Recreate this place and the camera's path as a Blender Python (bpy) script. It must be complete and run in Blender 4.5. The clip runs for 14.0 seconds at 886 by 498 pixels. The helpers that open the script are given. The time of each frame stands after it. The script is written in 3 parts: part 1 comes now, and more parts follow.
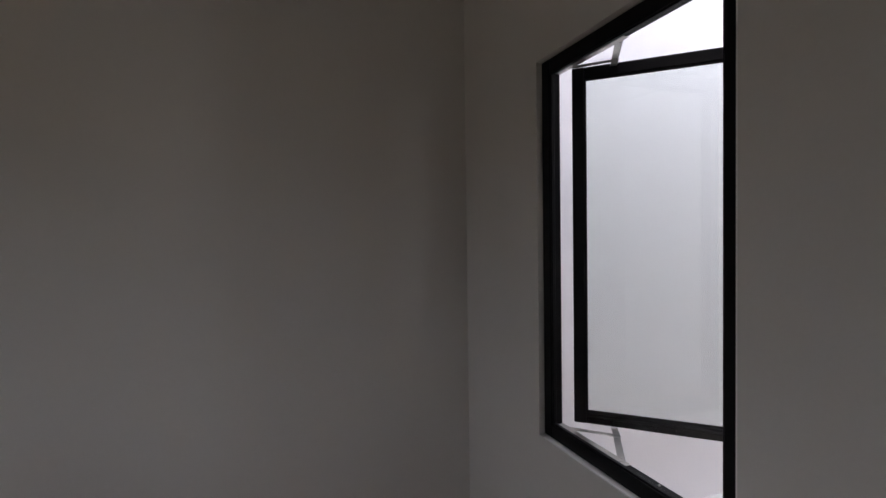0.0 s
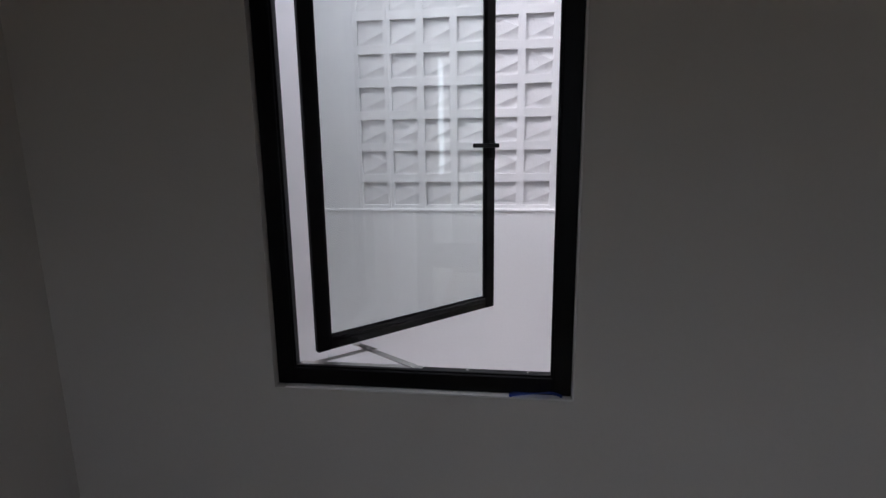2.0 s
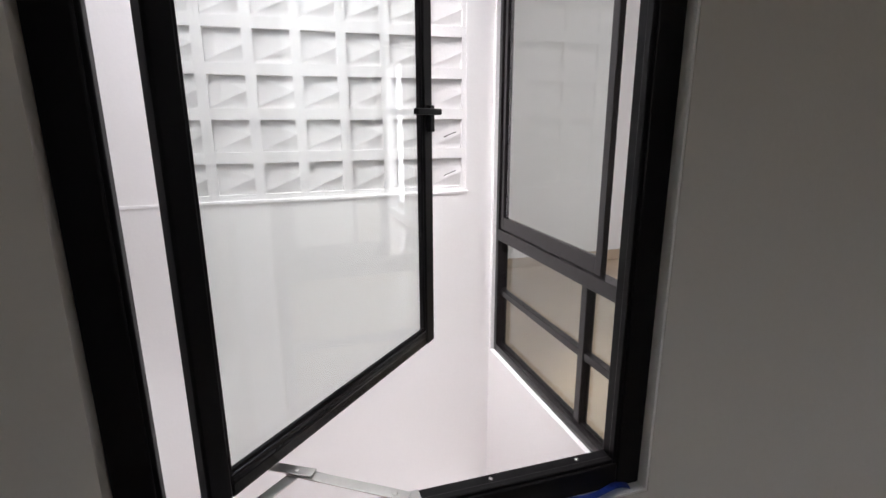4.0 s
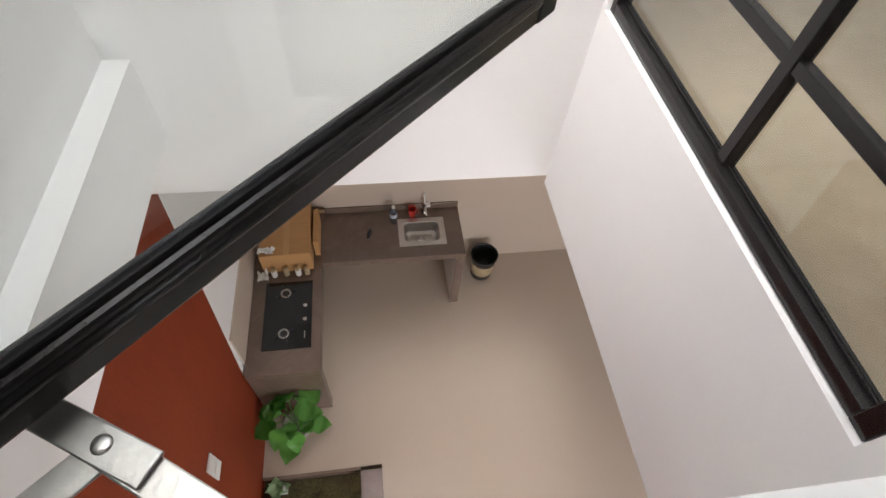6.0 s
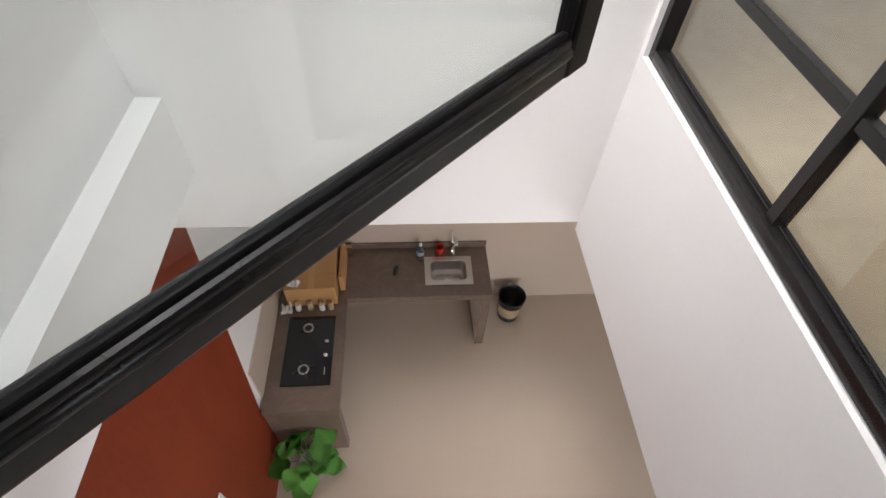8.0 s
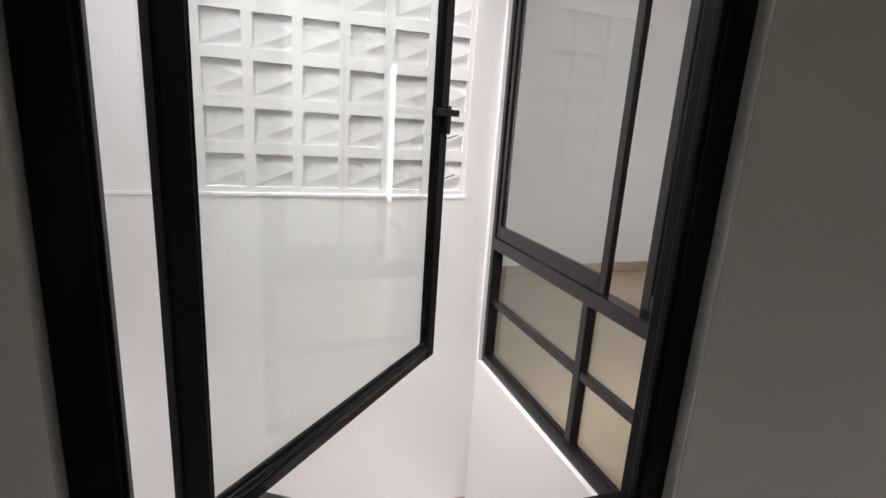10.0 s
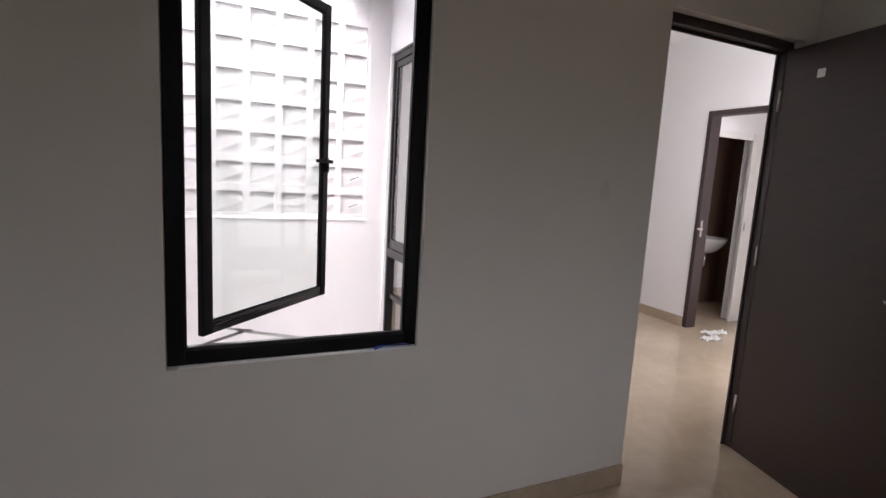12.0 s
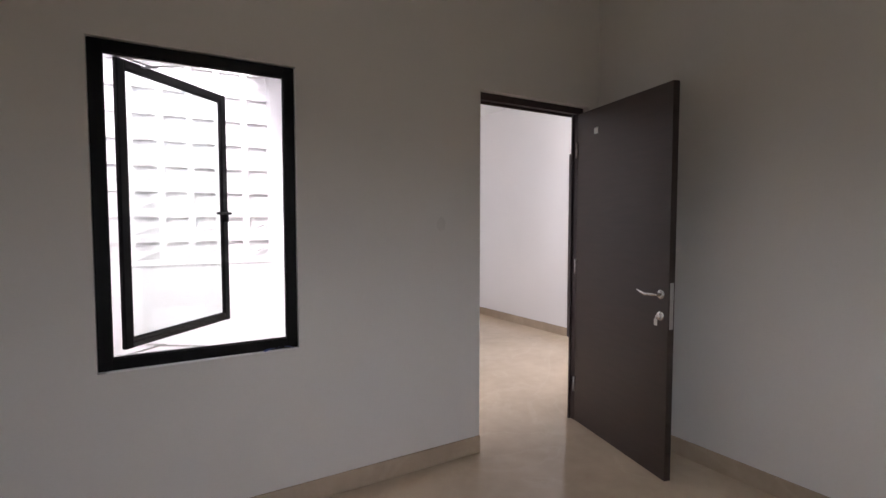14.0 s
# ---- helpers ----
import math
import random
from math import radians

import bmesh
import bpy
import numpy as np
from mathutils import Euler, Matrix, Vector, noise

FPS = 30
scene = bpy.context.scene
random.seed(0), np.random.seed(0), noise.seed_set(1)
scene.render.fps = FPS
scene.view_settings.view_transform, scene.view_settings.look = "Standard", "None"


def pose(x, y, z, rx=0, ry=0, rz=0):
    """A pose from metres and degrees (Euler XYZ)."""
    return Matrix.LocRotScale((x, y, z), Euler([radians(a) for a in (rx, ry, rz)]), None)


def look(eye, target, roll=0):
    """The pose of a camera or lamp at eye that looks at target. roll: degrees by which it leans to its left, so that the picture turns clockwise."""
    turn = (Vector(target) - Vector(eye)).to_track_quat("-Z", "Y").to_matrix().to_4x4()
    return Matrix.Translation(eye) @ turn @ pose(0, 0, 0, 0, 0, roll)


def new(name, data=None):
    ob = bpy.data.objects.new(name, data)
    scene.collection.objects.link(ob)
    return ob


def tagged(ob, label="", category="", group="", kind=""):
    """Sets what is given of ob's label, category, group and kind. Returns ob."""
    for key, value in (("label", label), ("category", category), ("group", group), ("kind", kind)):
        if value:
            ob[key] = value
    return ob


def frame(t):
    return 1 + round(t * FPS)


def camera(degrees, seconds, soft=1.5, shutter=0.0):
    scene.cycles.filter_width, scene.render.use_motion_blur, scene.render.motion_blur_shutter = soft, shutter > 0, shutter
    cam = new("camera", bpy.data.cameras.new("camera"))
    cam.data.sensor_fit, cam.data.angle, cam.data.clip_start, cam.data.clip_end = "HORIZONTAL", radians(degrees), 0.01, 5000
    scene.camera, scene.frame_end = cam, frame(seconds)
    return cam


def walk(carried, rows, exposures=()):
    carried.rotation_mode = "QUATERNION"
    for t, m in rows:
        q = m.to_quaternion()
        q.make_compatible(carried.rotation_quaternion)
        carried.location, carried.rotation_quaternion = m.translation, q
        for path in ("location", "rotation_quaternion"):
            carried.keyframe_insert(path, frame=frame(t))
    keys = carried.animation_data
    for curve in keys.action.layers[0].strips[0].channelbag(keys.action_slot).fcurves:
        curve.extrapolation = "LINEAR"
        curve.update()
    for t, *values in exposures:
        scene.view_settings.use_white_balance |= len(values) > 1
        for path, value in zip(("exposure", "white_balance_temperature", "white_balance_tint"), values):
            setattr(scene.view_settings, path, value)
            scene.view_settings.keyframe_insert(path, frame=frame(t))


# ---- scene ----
cam = camera(82.4, 14.0)
PATH = [
    (0, (1.558, -0.91, 1.463), (-0.325, -0.236, 1.411), -0.8),
    (0.5, (1.297, -1.116, 1.48), (-0.188, 0.206, 1.259), -1.1),
    (1, (1.127, -1.091, 1.355), (-0.014, 0.532, 1.105), -1.4),
    (1.5, (0.869, -1.156, 1.374), (0.202, 0.702, 1.076), -1.9),
    (2, (0.622, -1.209, 1.378), (0.369, 0.738, 0.999), -0.7),
    (2.5, (0.435, -1.156, 1.363), (0.461, 0.799, 0.941), -0.1),
    (3, (0.28, -1.037, 1.381), (0.538, 0.911, 1.007), -0.4),
    (3.2, (0.234, -0.988, 1.392), (0.602, 0.944, 1.031), -0.9),
    (5.3, (0.280, -0.033, 1.234), (0.869, 1.440, 0.022), 4.7),
    (5.5, (0.314, -0.023, 1.196), (0.797, 1.364, -0.162), 6.3),
    (6, (0.370, 0.064, 1.108), (0.625, 1.207, -0.514), 6.5),
    (6.5, (0.398, 0.137, 1.042), (0.563, 1.102, -0.702), 7.0),
    (7, (0.397, 0.138, 1.029), (0.536, 1.079, -0.730), 7.0),
    (7.5, (0.406, 0.149, 1.035), (0.525, 1.189, -0.670), 5.7),
    (8, (0.404, 0.144, 1.073), (0.549, 1.405, -0.472), 4.0),
    (8.5, (0.403, 0.128, 1.156), (0.722, 1.652, -0.098), 3.8),
    (8.7, (0.389, 0.094, 1.217), (0.815, 1.696, 0.097), 3.7),
    (10.8, (0.141, -1.039, 1.383), (0.808, 0.812, 1.025), 3.4),
    (11, (0.155, -1.167, 1.380), (0.828, 0.684, 1.028), 3.6),
    (11.5, (0.141, -1.406, 1.366), (0.888, 0.423, 1.054), 4.1),
    (12, (0.121, -1.604, 1.361), (0.956, 0.191, 1.078), 3.3),
    (12.5, (0.17, -1.788, 1.364), (1.058, -0.011, 1.135), 2.1),
    (13, (0.221, -1.983, 1.338), (1.209, -0.256, 1.131), 0.8),
    (13.5, (0.168, -2.184, 1.336), (1.254, -0.514, 1.154), 0.1),
    (14, (0.128, -2.364, 1.357), (1.176, -0.664, 1.245), -0.0),
]
EXPOSURES = [(0, 1.6, 6100, 18), (0.5, 1.0, 6050, 18), (1.0, 0.92, 5950, 16), (2.0, 0.88, 5900, 16), (3.0, 1.3, 6100, 18), (5.3, 1.8, 6550, 10), (8.7, 1.75, 6450, 10), (10.8, 1.45, 6650, 16), (12.0, 2.0, 6400, 19), (13.0, 2.15, 6330, 20), (14.0, 2.42, 6320, 20)]
walk(cam, [(t, look(eye, target, roll)) for t, eye, target, roll in PATH], EXPOSURES)

# ---- world and light ----
world = bpy.data.worlds.new("world")
scene.world = world
world.use_nodes = True
wn = world.node_tree
sky = wn.nodes.new("ShaderNodeTexSky")
sky.sky_type = "NISHITA"
sky.sun_disc = False
sky.sun_elevation, sky.sun_rotation = radians(70), radians(235)
sky.air_density, sky.dust_density, sky.ozone_density = 1.0, 6.0, 0.6
pale = wn.nodes.new("ShaderNodeHueSaturation")   # thin white overcast
pale.inputs["Saturation"].default_value, pale.inputs["Value"].default_value = 0.22, 1.5
wn.links.new(sky.outputs[0], pale.inputs["Color"])
wn.links.new(pale.outputs[0], wn.nodes["Background"].inputs[0])
wn.nodes["Background"].inputs[1].default_value = 0.15


def sun_lamp():
    data = bpy.data.lights.new("sun", "SUN")
    data.energy, data.angle, data.color = 0.9, radians(45), (1.0, 0.975, 0.95)
    ob = new("sun", data)
    el, rot = radians(70), radians(235)
    way = Vector((math.sin(rot) * math.cos(el), math.cos(rot) * math.cos(el), math.sin(el)))
    ob.matrix_world = look(way * 30, (0, 0, 0))


sun_lamp()


def window_light(name, x, y, z, target, w, h, watts, color=(0.97, 0.985, 1.0)):
    """Daylight lamp for an opening; some of the openings are unseen additions."""
    data = bpy.data.lights.new(name, "AREA")
    data.shape, data.size, data.size_y, data.energy, data.color = "RECTANGLE", w, h, watts, color
    ob = new(name, data)
    ob.matrix_world = look((x, y, z), target)


window_light("bedroom_window_light", 6.5, 2.05, 1.15, (6.5, 0, 1.15), 0.9, 1.9, 12)
window_light("hall_fill_light", 3.7, 0.05, 1.7, (3.7, 2, 1.7), 0.8, 1.1, 9)
window_light("south_window_light", 0.9, -2.83, 1.5, (0.9, 0, 1.4), 1.3, 1.2, 0.35)
window_light("living_fill_light", 2.2, -3.06, -2.2, (2.2, 0, -2.2), 1.8, 1.4, 32)


# ---- materials ----
def material(name, base, rough=0.5, metal=0.0, second=None, scale=4.0, grain=60.0, bump=0.05, mix=0.6, stretch=(1, 1, 1), spec=0.5, coat=0.0):
    """Two scales of variation between base and second, and a fine relief."""
    m = bpy.data.materials.new(name)
    m.use_nodes = True
    t = m.node_tree
    b = t.nodes["Principled BSDF"]
    b.inputs["Roughness"].default_value, b.inputs["Metallic"].default_value = rough, metal
    b.inputs["Specular IOR Level"].default_value = spec
    b.inputs["Coat Weight"].default_value = coat
    b.inputs["Coat Roughness"].default_value = 0.08
    second = second or tuple(c * 0.88 for c in base)
    co = t.nodes.new("ShaderNodeTexCoord")
    mp = t.nodes.new("ShaderNodeMapping")
    mp.inputs["Scale"].default_value = stretch
    t.links.new(co.outputs["Object"], mp.inputs[0])
    big = t.nodes.new("ShaderNodeTexNoise")
    big.inputs["Scale"].default_value, big.inputs["Detail"].default_value = scale, 6
    fine = t.nodes.new("ShaderNodeTexNoise")
    fine.inputs["Scale"].default_value, fine.inputs["Detail"].default_value = grain, 4
    for n in (big, fine):
        t.links.new(mp.outputs[0], n.inputs[0])
    both = t.nodes.new("ShaderNodeMath")
    both.operation = "MULTIPLY_ADD"
    both.inputs[1].default_value, both.inputs[2].default_value = 0.35, 0.0
    t.links.new(fine.outputs["Fac"], both.inputs[0])
    add = t.nodes.new("ShaderNodeMath")
    t.links.new(big.outputs["Fac"], add.inputs[0])
    t.links.new(both.outputs[0], add.inputs[1])
    ramp = t.nodes.new("ShaderNodeValToRGB")
    ramp.color_ramp.elements[0].position, ramp.color_ramp.elements[1].position = 0.68 - mix / 2, 0.68 + mix / 2
    ramp.color_ramp.elements[0].color, ramp.color_ramp.elements[1].color = (*second, 1), (*base, 1)
    t.links.new(add.outputs[0], ramp.inputs[0])
    t.links.new(ramp.outputs[0], b.inputs["Base Color"])
    if bump:
        bp = t.nodes.new("ShaderNodeBump")
        bp.inputs["Strength"].default_value, bp.inputs["Distance"].default_value = bump, 0.01
        t.links.new(fine.outputs["Fac"], bp.inputs["Height"])
        t.links.new(bp.outputs[0], b.inputs["Normal"])
    return m


def marble(name, base, vein, scale, rough, veins=0.5):
    """Polished stone: cloudy ground with bent pale veins."""
    m = material(name, base, rough, second=tuple(c * 0.72 for c in base), scale=scale, grain=scale * 9, bump=0.0, mix=0.5)
    t = m.node_tree
    b = t.nodes["Principled BSDF"]
    src = b.inputs["Base Color"].links[0].from_socket
    co = t.nodes["Texture Coordinate"]
    warp = t.nodes.new("ShaderNodeTexNoise")
    warp.inputs["Scale"].default_value, warp.inputs["Detail"].default_value, warp.inputs["Distortion"].default_value = scale * 0.9, 8, 1.8
    t.links.new(co.outputs["Object"], warp.inputs[0])
    ramp = t.nodes.new("ShaderNodeValToRGB")
    e = ramp.color_ramp.elements
    e[0].position, e[0].color = 0.47, (0, 0, 0, 1)
    e[1].position, e[1].color = 0.53, (0, 0, 0, 1)
    mid = e.new(0.5)
    mid.color = (veins, veins, veins, 1)
    t.links.new(warp.outputs["Fac"], ramp.inputs[0])
    mx = t.nodes.new("ShaderNodeMix")
    mx.data_type = "RGBA"
    t.links.new(ramp.outputs[0], mx.inputs["Factor"])
    t.links.new(src, mx.inputs["A"])
    mx.inputs["B"].default_value = (*vein, 1)
    t.links.new(mx.outputs["Result"], b.inputs["Base Color"])
    return m


def glass_material(name, tint=(0.96, 0.985, 0.975), gloss=0.05):
    """Thin pane: clear, with a mirror gloss that grows at grazing angles."""
    m = bpy.data.materials.new(name)
    m.use_nodes = True
    t = m.node_tree
    t.nodes.remove(t.nodes["Principled BSDF"])
    clear = t.nodes.new("ShaderNodeBsdfTransparent")
    clear.inputs[0].default_value = (*tint, 1)
    shine = t.nodes.new("ShaderNodeBsdfGlossy")
    shine.inputs["Roughness"].default_value = 0.01
    edge = t.nodes.new("ShaderNodeLayerWeight")
    edge.inputs[0].default_value = 0.5
    power = t.nodes.new("ShaderNodeMath")
    power.operation = "POWER"
    power.inputs[1].default_value = 4.0
    t.links.new(edge.outputs["Facing"], power.inputs[0])
    gain = t.nodes.new("ShaderNodeMath")
    gain.operation = "MULTIPLY_ADD"
    gain.inputs[1].default_value, gain.inputs[2].default_value = 0.8, gloss
    t.links.new(power.outputs[0], gain.inputs[0])
    mx = t.nodes.new("ShaderNodeMixShader")
    t.links.new(gain.outputs[0], mx.inputs[0])
    t.links.new(clear.outputs[0], mx.inputs[1])
    t.links.new(shine.outputs[0], mx.inputs[2])
    t.links.new(mx.outputs[0], t.nodes["Material Output"].inputs[0])
    return m


ROOM_PAINT_DIMMED = material("off_white_wall_paint_dimmed", (0.66, 0.632, 0.60), 0.75, second=(0.61, 0.583, 0.55), scale=1.3, grain=90, bump=0.06, mix=0.9)
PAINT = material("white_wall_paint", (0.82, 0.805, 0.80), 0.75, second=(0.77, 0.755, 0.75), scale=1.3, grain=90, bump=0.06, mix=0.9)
WELL_PAINT = material("light_well_paint", (0.84, 0.83, 0.83), 0.7, second=(0.78, 0.77, 0.775), scale=0.9, grain=70, bump=0.06, mix=0.9)
CEILING = material("ceiling_paint", (0.8, 0.79, 0.77), 0.85, scale=1.5, grain=80, bump=0.03)
BLOCK = material("painted_block", (0.82, 0.81, 0.81), 0.75, second=(0.72, 0.71, 0.71), scale=6, grain=120, bump=0.15, mix=0.8)
RED = material("terracotta_paint", (0.27, 0.046, 0.016), 0.62, second=(0.17, 0.028, 0.010), scale=2.6, grain=40, bump=0.08, mix=0.7, stretch=(1, 1, 0.35), spec=0.2)
FLOOR = marble("polished_beige_tile", (0.57, 0.45, 0.33), (0.68, 0.56, 0.43), 1.1, 0.075, 0.13)
KFLOOR = material("polished_cream_tile", (0.52, 0.435, 0.36), 0.05, second=(0.48, 0.40, 0.33), scale=0.8, grain=30, bump=0.0, mix=0.9)
KTILE = material("glazed_wall_tile", (0.60, 0.50, 0.42), 0.22, second=(0.55, 0.46, 0.385), scale=1.2, grain=40, bump=0.0, mix=0.8)
SKIRT = marble("skirting_tile", (0.48, 0.375, 0.275), (0.60, 0.49, 0.37), 1.6, 0.18, 0.12)
ALU = material("black_aluminium", (0.0045, 0.004, 0.0045), 0.40, second=(0.007, 0.006, 0.007), scale=5, grain=150, bump=0.02, mix=0.6, spec=0.14)
ALU_GREY = material("charcoal_aluminium", (0.014, 0.012, 0.013), 0.24, second=(0.010, 0.0085, 0.009), scale=4, grain=150, bump=0.02, mix=0.6, spec=0.4)
DOOR = material("dark_brown_laminate", (0.048, 0.030, 0.024), 0.42, second=(0.034, 0.021, 0.017), scale=3, grain=55, bump=0.05, mix=0.7, stretch=(1.5, 1.5, 14))
DOOR_FRAME = material("dark_brown_frame", (0.05, 0.032, 0.032), 0.45, second=(0.036, 0.023, 0.022), scale=3, grain=60, bump=0.04, stretch=(10, 10, 1))
STEEL = material("brushed_steel", (0.62, 0.60, 0.57), 0.32, 1.0, second=(0.5, 0.48, 0.46), scale=9, grain=200, bump=0.04)
CHROME = material("satin_chrome", (0.72, 0.71, 0.69), 0.2, 1.0, scale=8, grain=120, bump=0.0)
MARBLE = marble("brown_marble", (0.205, 0.148, 0.118), (0.36, 0.28, 0.24), 2.6, 0.2, 0.10)
COPING = marble("mauve_marble", (0.23, 0.165, 0.152), (0.34, 0.26, 0.24), 3.4, 0.3, 0.10)
GLASS = glass_material("window_glass")
HOB = material("black_hob_glass", (0.008, 0.008, 0.009), 0.08, scale=5, grain=50, bump=0.0)
CARD = material("cardboard", (0.52, 0.29, 0.12), 0.85, second=(0.43, 0.235, 0.095), scale=5, grain=90, bump=0.08, stretch=(1, 6, 1))
TAPE = material("packing_tape", (0.55, 0.31, 0.13), 0.35, scale=6, grain=60, bump=0.02)
SOIL = material("mossy_soil", (0.085, 0.066, 0.026), 0.95, second=(0.035, 0.026, 0.012), scale=9, grain=70, bump=0.6, mix=0.5)
MOSS = material("dry_moss", (0.105, 0.090, 0.032), 0.9, second=(0.058, 0.054, 0.018), scale=9, grain=60, bump=0.3, mix=0.5)
LEAF = material("green_leaf", (0.13, 0.37, 0.06), 0.4, second=(0.08, 0.26, 0.04), scale=7, grain=60, bump=0.1)
LEAF_PALE_LIFTED = material("brightened_pale_leaf", (0.42, 0.57, 0.34), 0.45, second=(0.26, 0.42, 0.20), scale=14, grain=80, bump=0.1)
WHITE_PLASTIC = material("white_plastic", (0.8, 0.79, 0.76), 0.35, scale=5, grain=60, bump=0.0)
BLACK_PLASTIC = material("black_plastic", (0.014, 0.014, 0.016), 0.4, scale=6, grain=80, bump=0.03)
CREAM_LABEL = material("cream_label", (0.52, 0.42, 0.27), 0.5, second=(0.36, 0.27, 0.15), scale=9, grain=60, bump=0.0)
RED_PLASTIC = material("red_plastic", (0.52, 0.03, 0.02), 0.3, scale=6, grain=60, bump=0.0)
BLUE_PLASTIC = material("blue_plastic", (0.02, 0.05, 0.32), 0.35, scale=9, grain=60, bump=0.05)
PAPER = material("white_paper", (0.82, 0.80, 0.76), 0.9, scale=9, grain=60, bump=0.1)
CERAMIC = material("white_ceramic", (0.82, 0.80, 0.77), 0.12, scale=4, grain=40, bump=0.0)
BATH_TILE = material("lifted_bath_tile", (0.20, 0.12, 0.085), 0.25, second=(0.15, 0.09, 0.064), scale=3, grain=40, bump=0.02)
WATER_BOTTLE = glass_material("bottle_plastic", (0.80, 0.88, 0.93), 0.08)
POT = material("grey_pot", (0.30, 0.27, 0.24), 0.7, scale=6, grain=80, bump=0.1)
SEAL_WHITENED = material("whitened_sealant", (0.86, 0.85, 0.83), 0.6, scale=6, grain=90, bump=0.1)
GREY_STEEL = material("painted_steel", (0.30, 0.30, 0.30), 0.5, scale=5, grain=90, bump=0.03)


# ---- mesh tools ----
def add_box(bm, x0, x1, y0, y1, z0, z1, bevel=0.0):
    made = bmesh.ops.create_cube(bm, size=1.0, matrix=Matrix.Translation(((x0 + x1) / 2, (y0 + y1) / 2, (z0 + z1) / 2)) @ Matrix.Diagonal((x1 - x0, y1 - y0, z1 - z0, 1)))
    if bevel:
        edges = list({e for v in made["verts"] for e in v.link_edges})
        bmesh.ops.bevel(bm, geom=edges, offset=bevel, segments=2, affect="EDGES", profile=0.5)
    return bm


def box(x0, x1, y0, y1, z0, z1, bevel=0.0):
    return add_box(bmesh.new(), x0, x1, y0, y1, z0, z1, bevel)


def boxes(rows, bevel=0.0):
    bm = bmesh.new()
    for r in rows:
        add_box(bm, *r, bevel=bevel)
    return bm


def lathe(profile, cx=0.0, cy=0.0, steps=28):
    """A turned shape about a vertical axis, from (radius, height) pairs."""
    bm = bmesh.new()
    rings = []
    for r, z in profile:
        if r < 1e-5:
            rings.append([bm.verts.new((cx, cy, z))])
        else:
            rings.append([bm.verts.new((cx + r * math.cos(i * math.tau / steps), cy + r * math.sin(i * math.tau / steps), z)) for i in range(steps)])
    for a, b in zip(rings, rings[1:]):
        for i in range(steps):
            j = (i + 1) % steps
            if len(a) == 1 and len(b) == 1:
                continue
            if len(a) == 1:
                bm.faces.new((a[0], b[j], b[i]))
            elif len(b) == 1:
                bm.faces.new((a[i], a[j], b[0]))
            else:
                bm.faces.new((a[i], a[j], b[j], b[i]))
    bmesh.ops.recalc_face_normals(bm, faces=bm.faces)
    for f in bm.faces:
        f.smooth = True
    return bm


def tube(points, radius, sides=10):
    """A round bar along a chain of points."""
    bm = bmesh.new()
    pts = [Vector(p) for p in points]
    rings = []
    for i, p in enumerate(pts):
        way = (pts[min(i + 1, len(pts) - 1)] - pts[max(i - 1, 0)]).normalized()
        a = way.cross(Vector((0.13, 0.31, 0.94))).normalized()
        b = way.cross(a)
        rings.append([bm.verts.new(p + radius * (a * math.cos(k * math.tau / sides) + b * math.sin(k * math.tau / sides))) for k in range(sides)])
    for r, s in zip(rings, rings[1:]):
        for k in range(sides):
            bm.faces.new((r[k], r[(k + 1) % sides], s[(k + 1) % sides], s[k]))
    bm.faces.new(rings[0][::-1])
    bm.faces.new(rings[-1])
    bmesh.ops.recalc_face_normals(bm, faces=bm.faces)
    for f in bm.faces:
        f.smooth = len(f.verts) == 4
    return bm


def mesh_object(name, bm, mat):
    me = bpy.data.meshes.new(name)
    bm.normal_update()
    bm.to_mesh(me)
    bm.free()
    me.materials.append(mat)
    return new(name, me)


def part(name, bm, mat, parent, label=""):
    ob = mesh_object(name, bm, mat)
    ob.parent = parent
    ob.matrix_parent_inverse = parent.matrix_basis.inverted()
    if label:
        tagged(ob, label)
    return ob


def local_part(name, bm, mat, parent, label=""):
    """A part whose mesh is drawn in its thing's own axes."""
    ob = mesh_object(name, bm, mat)
    ob.parent = parent
    if label:
        tagged(ob, label)
    return ob


def thing(name, label, category, m=None, group=""):
    ob = new(name)
    ob.empty_display_size = 0.1
    if m is not None:
        ob.matrix_basis = m
    return tagged(ob, label, category, group)


def structure(name, bm, mat, label, category):
    return tagged(mesh_object(name, bm, mat), label, category, kind="structure")


def wall_mesh(axis, a0, a1, p0, p1, z0, z1, holes=()):
    """A wall along x or y, from a0 to a1, between the faces p0 and p1, with holes (a0, a1, z0, z1) through it."""
    bm = bmesh.new()
    cuts = sorted({a0, a1, *[h[0] for h in holes], *[h[1] for h in holes]})
    for u, v in zip(cuts, cuts[1:]):
        mid = (u + v) / 2
        spans, low = [], z0
        for h in sorted((h for h in holes if h[0] < mid < h[1]), key=lambda h: h[2]):
            if h[2] > low:
                spans.append((low, h[2]))
            low = h[3]
        if low < z1:
            spans.append((low, z1))
        for s, e in spans:
            add_box(bm, *((u, v, p0, p1) if axis == "x" else (p0, p1, u, v)), s, e)
    bmesh.ops.remove_doubles(bm, verts=bm.verts, dist=1e-5)
    return bm


# ---- plan ----
Z0, ZC, ZK = 0.0, 2.85, -3.40          # upper floor, its ceiling, kitchen floor
XW0, XW1 = -0.65, 2.80                 # room's side walls
YOUT = 0.095                            # outer face of the window wall
WX0, WX1, WZ0, WZ1 = 0.0, 0.792, 0.754, 2.060
FX1, FZ0 = 0.788, 0.758                # frame, set back a little inside the opening
DX0, DX1, DZ1 = 1.835, 2.71, 2.10
LWX0, LWX1, LWY1 = -0.485, 1.185, 1.655  # light well
HX0, HX1, HY1 = 1.26, 4.45, 3.65       # hall

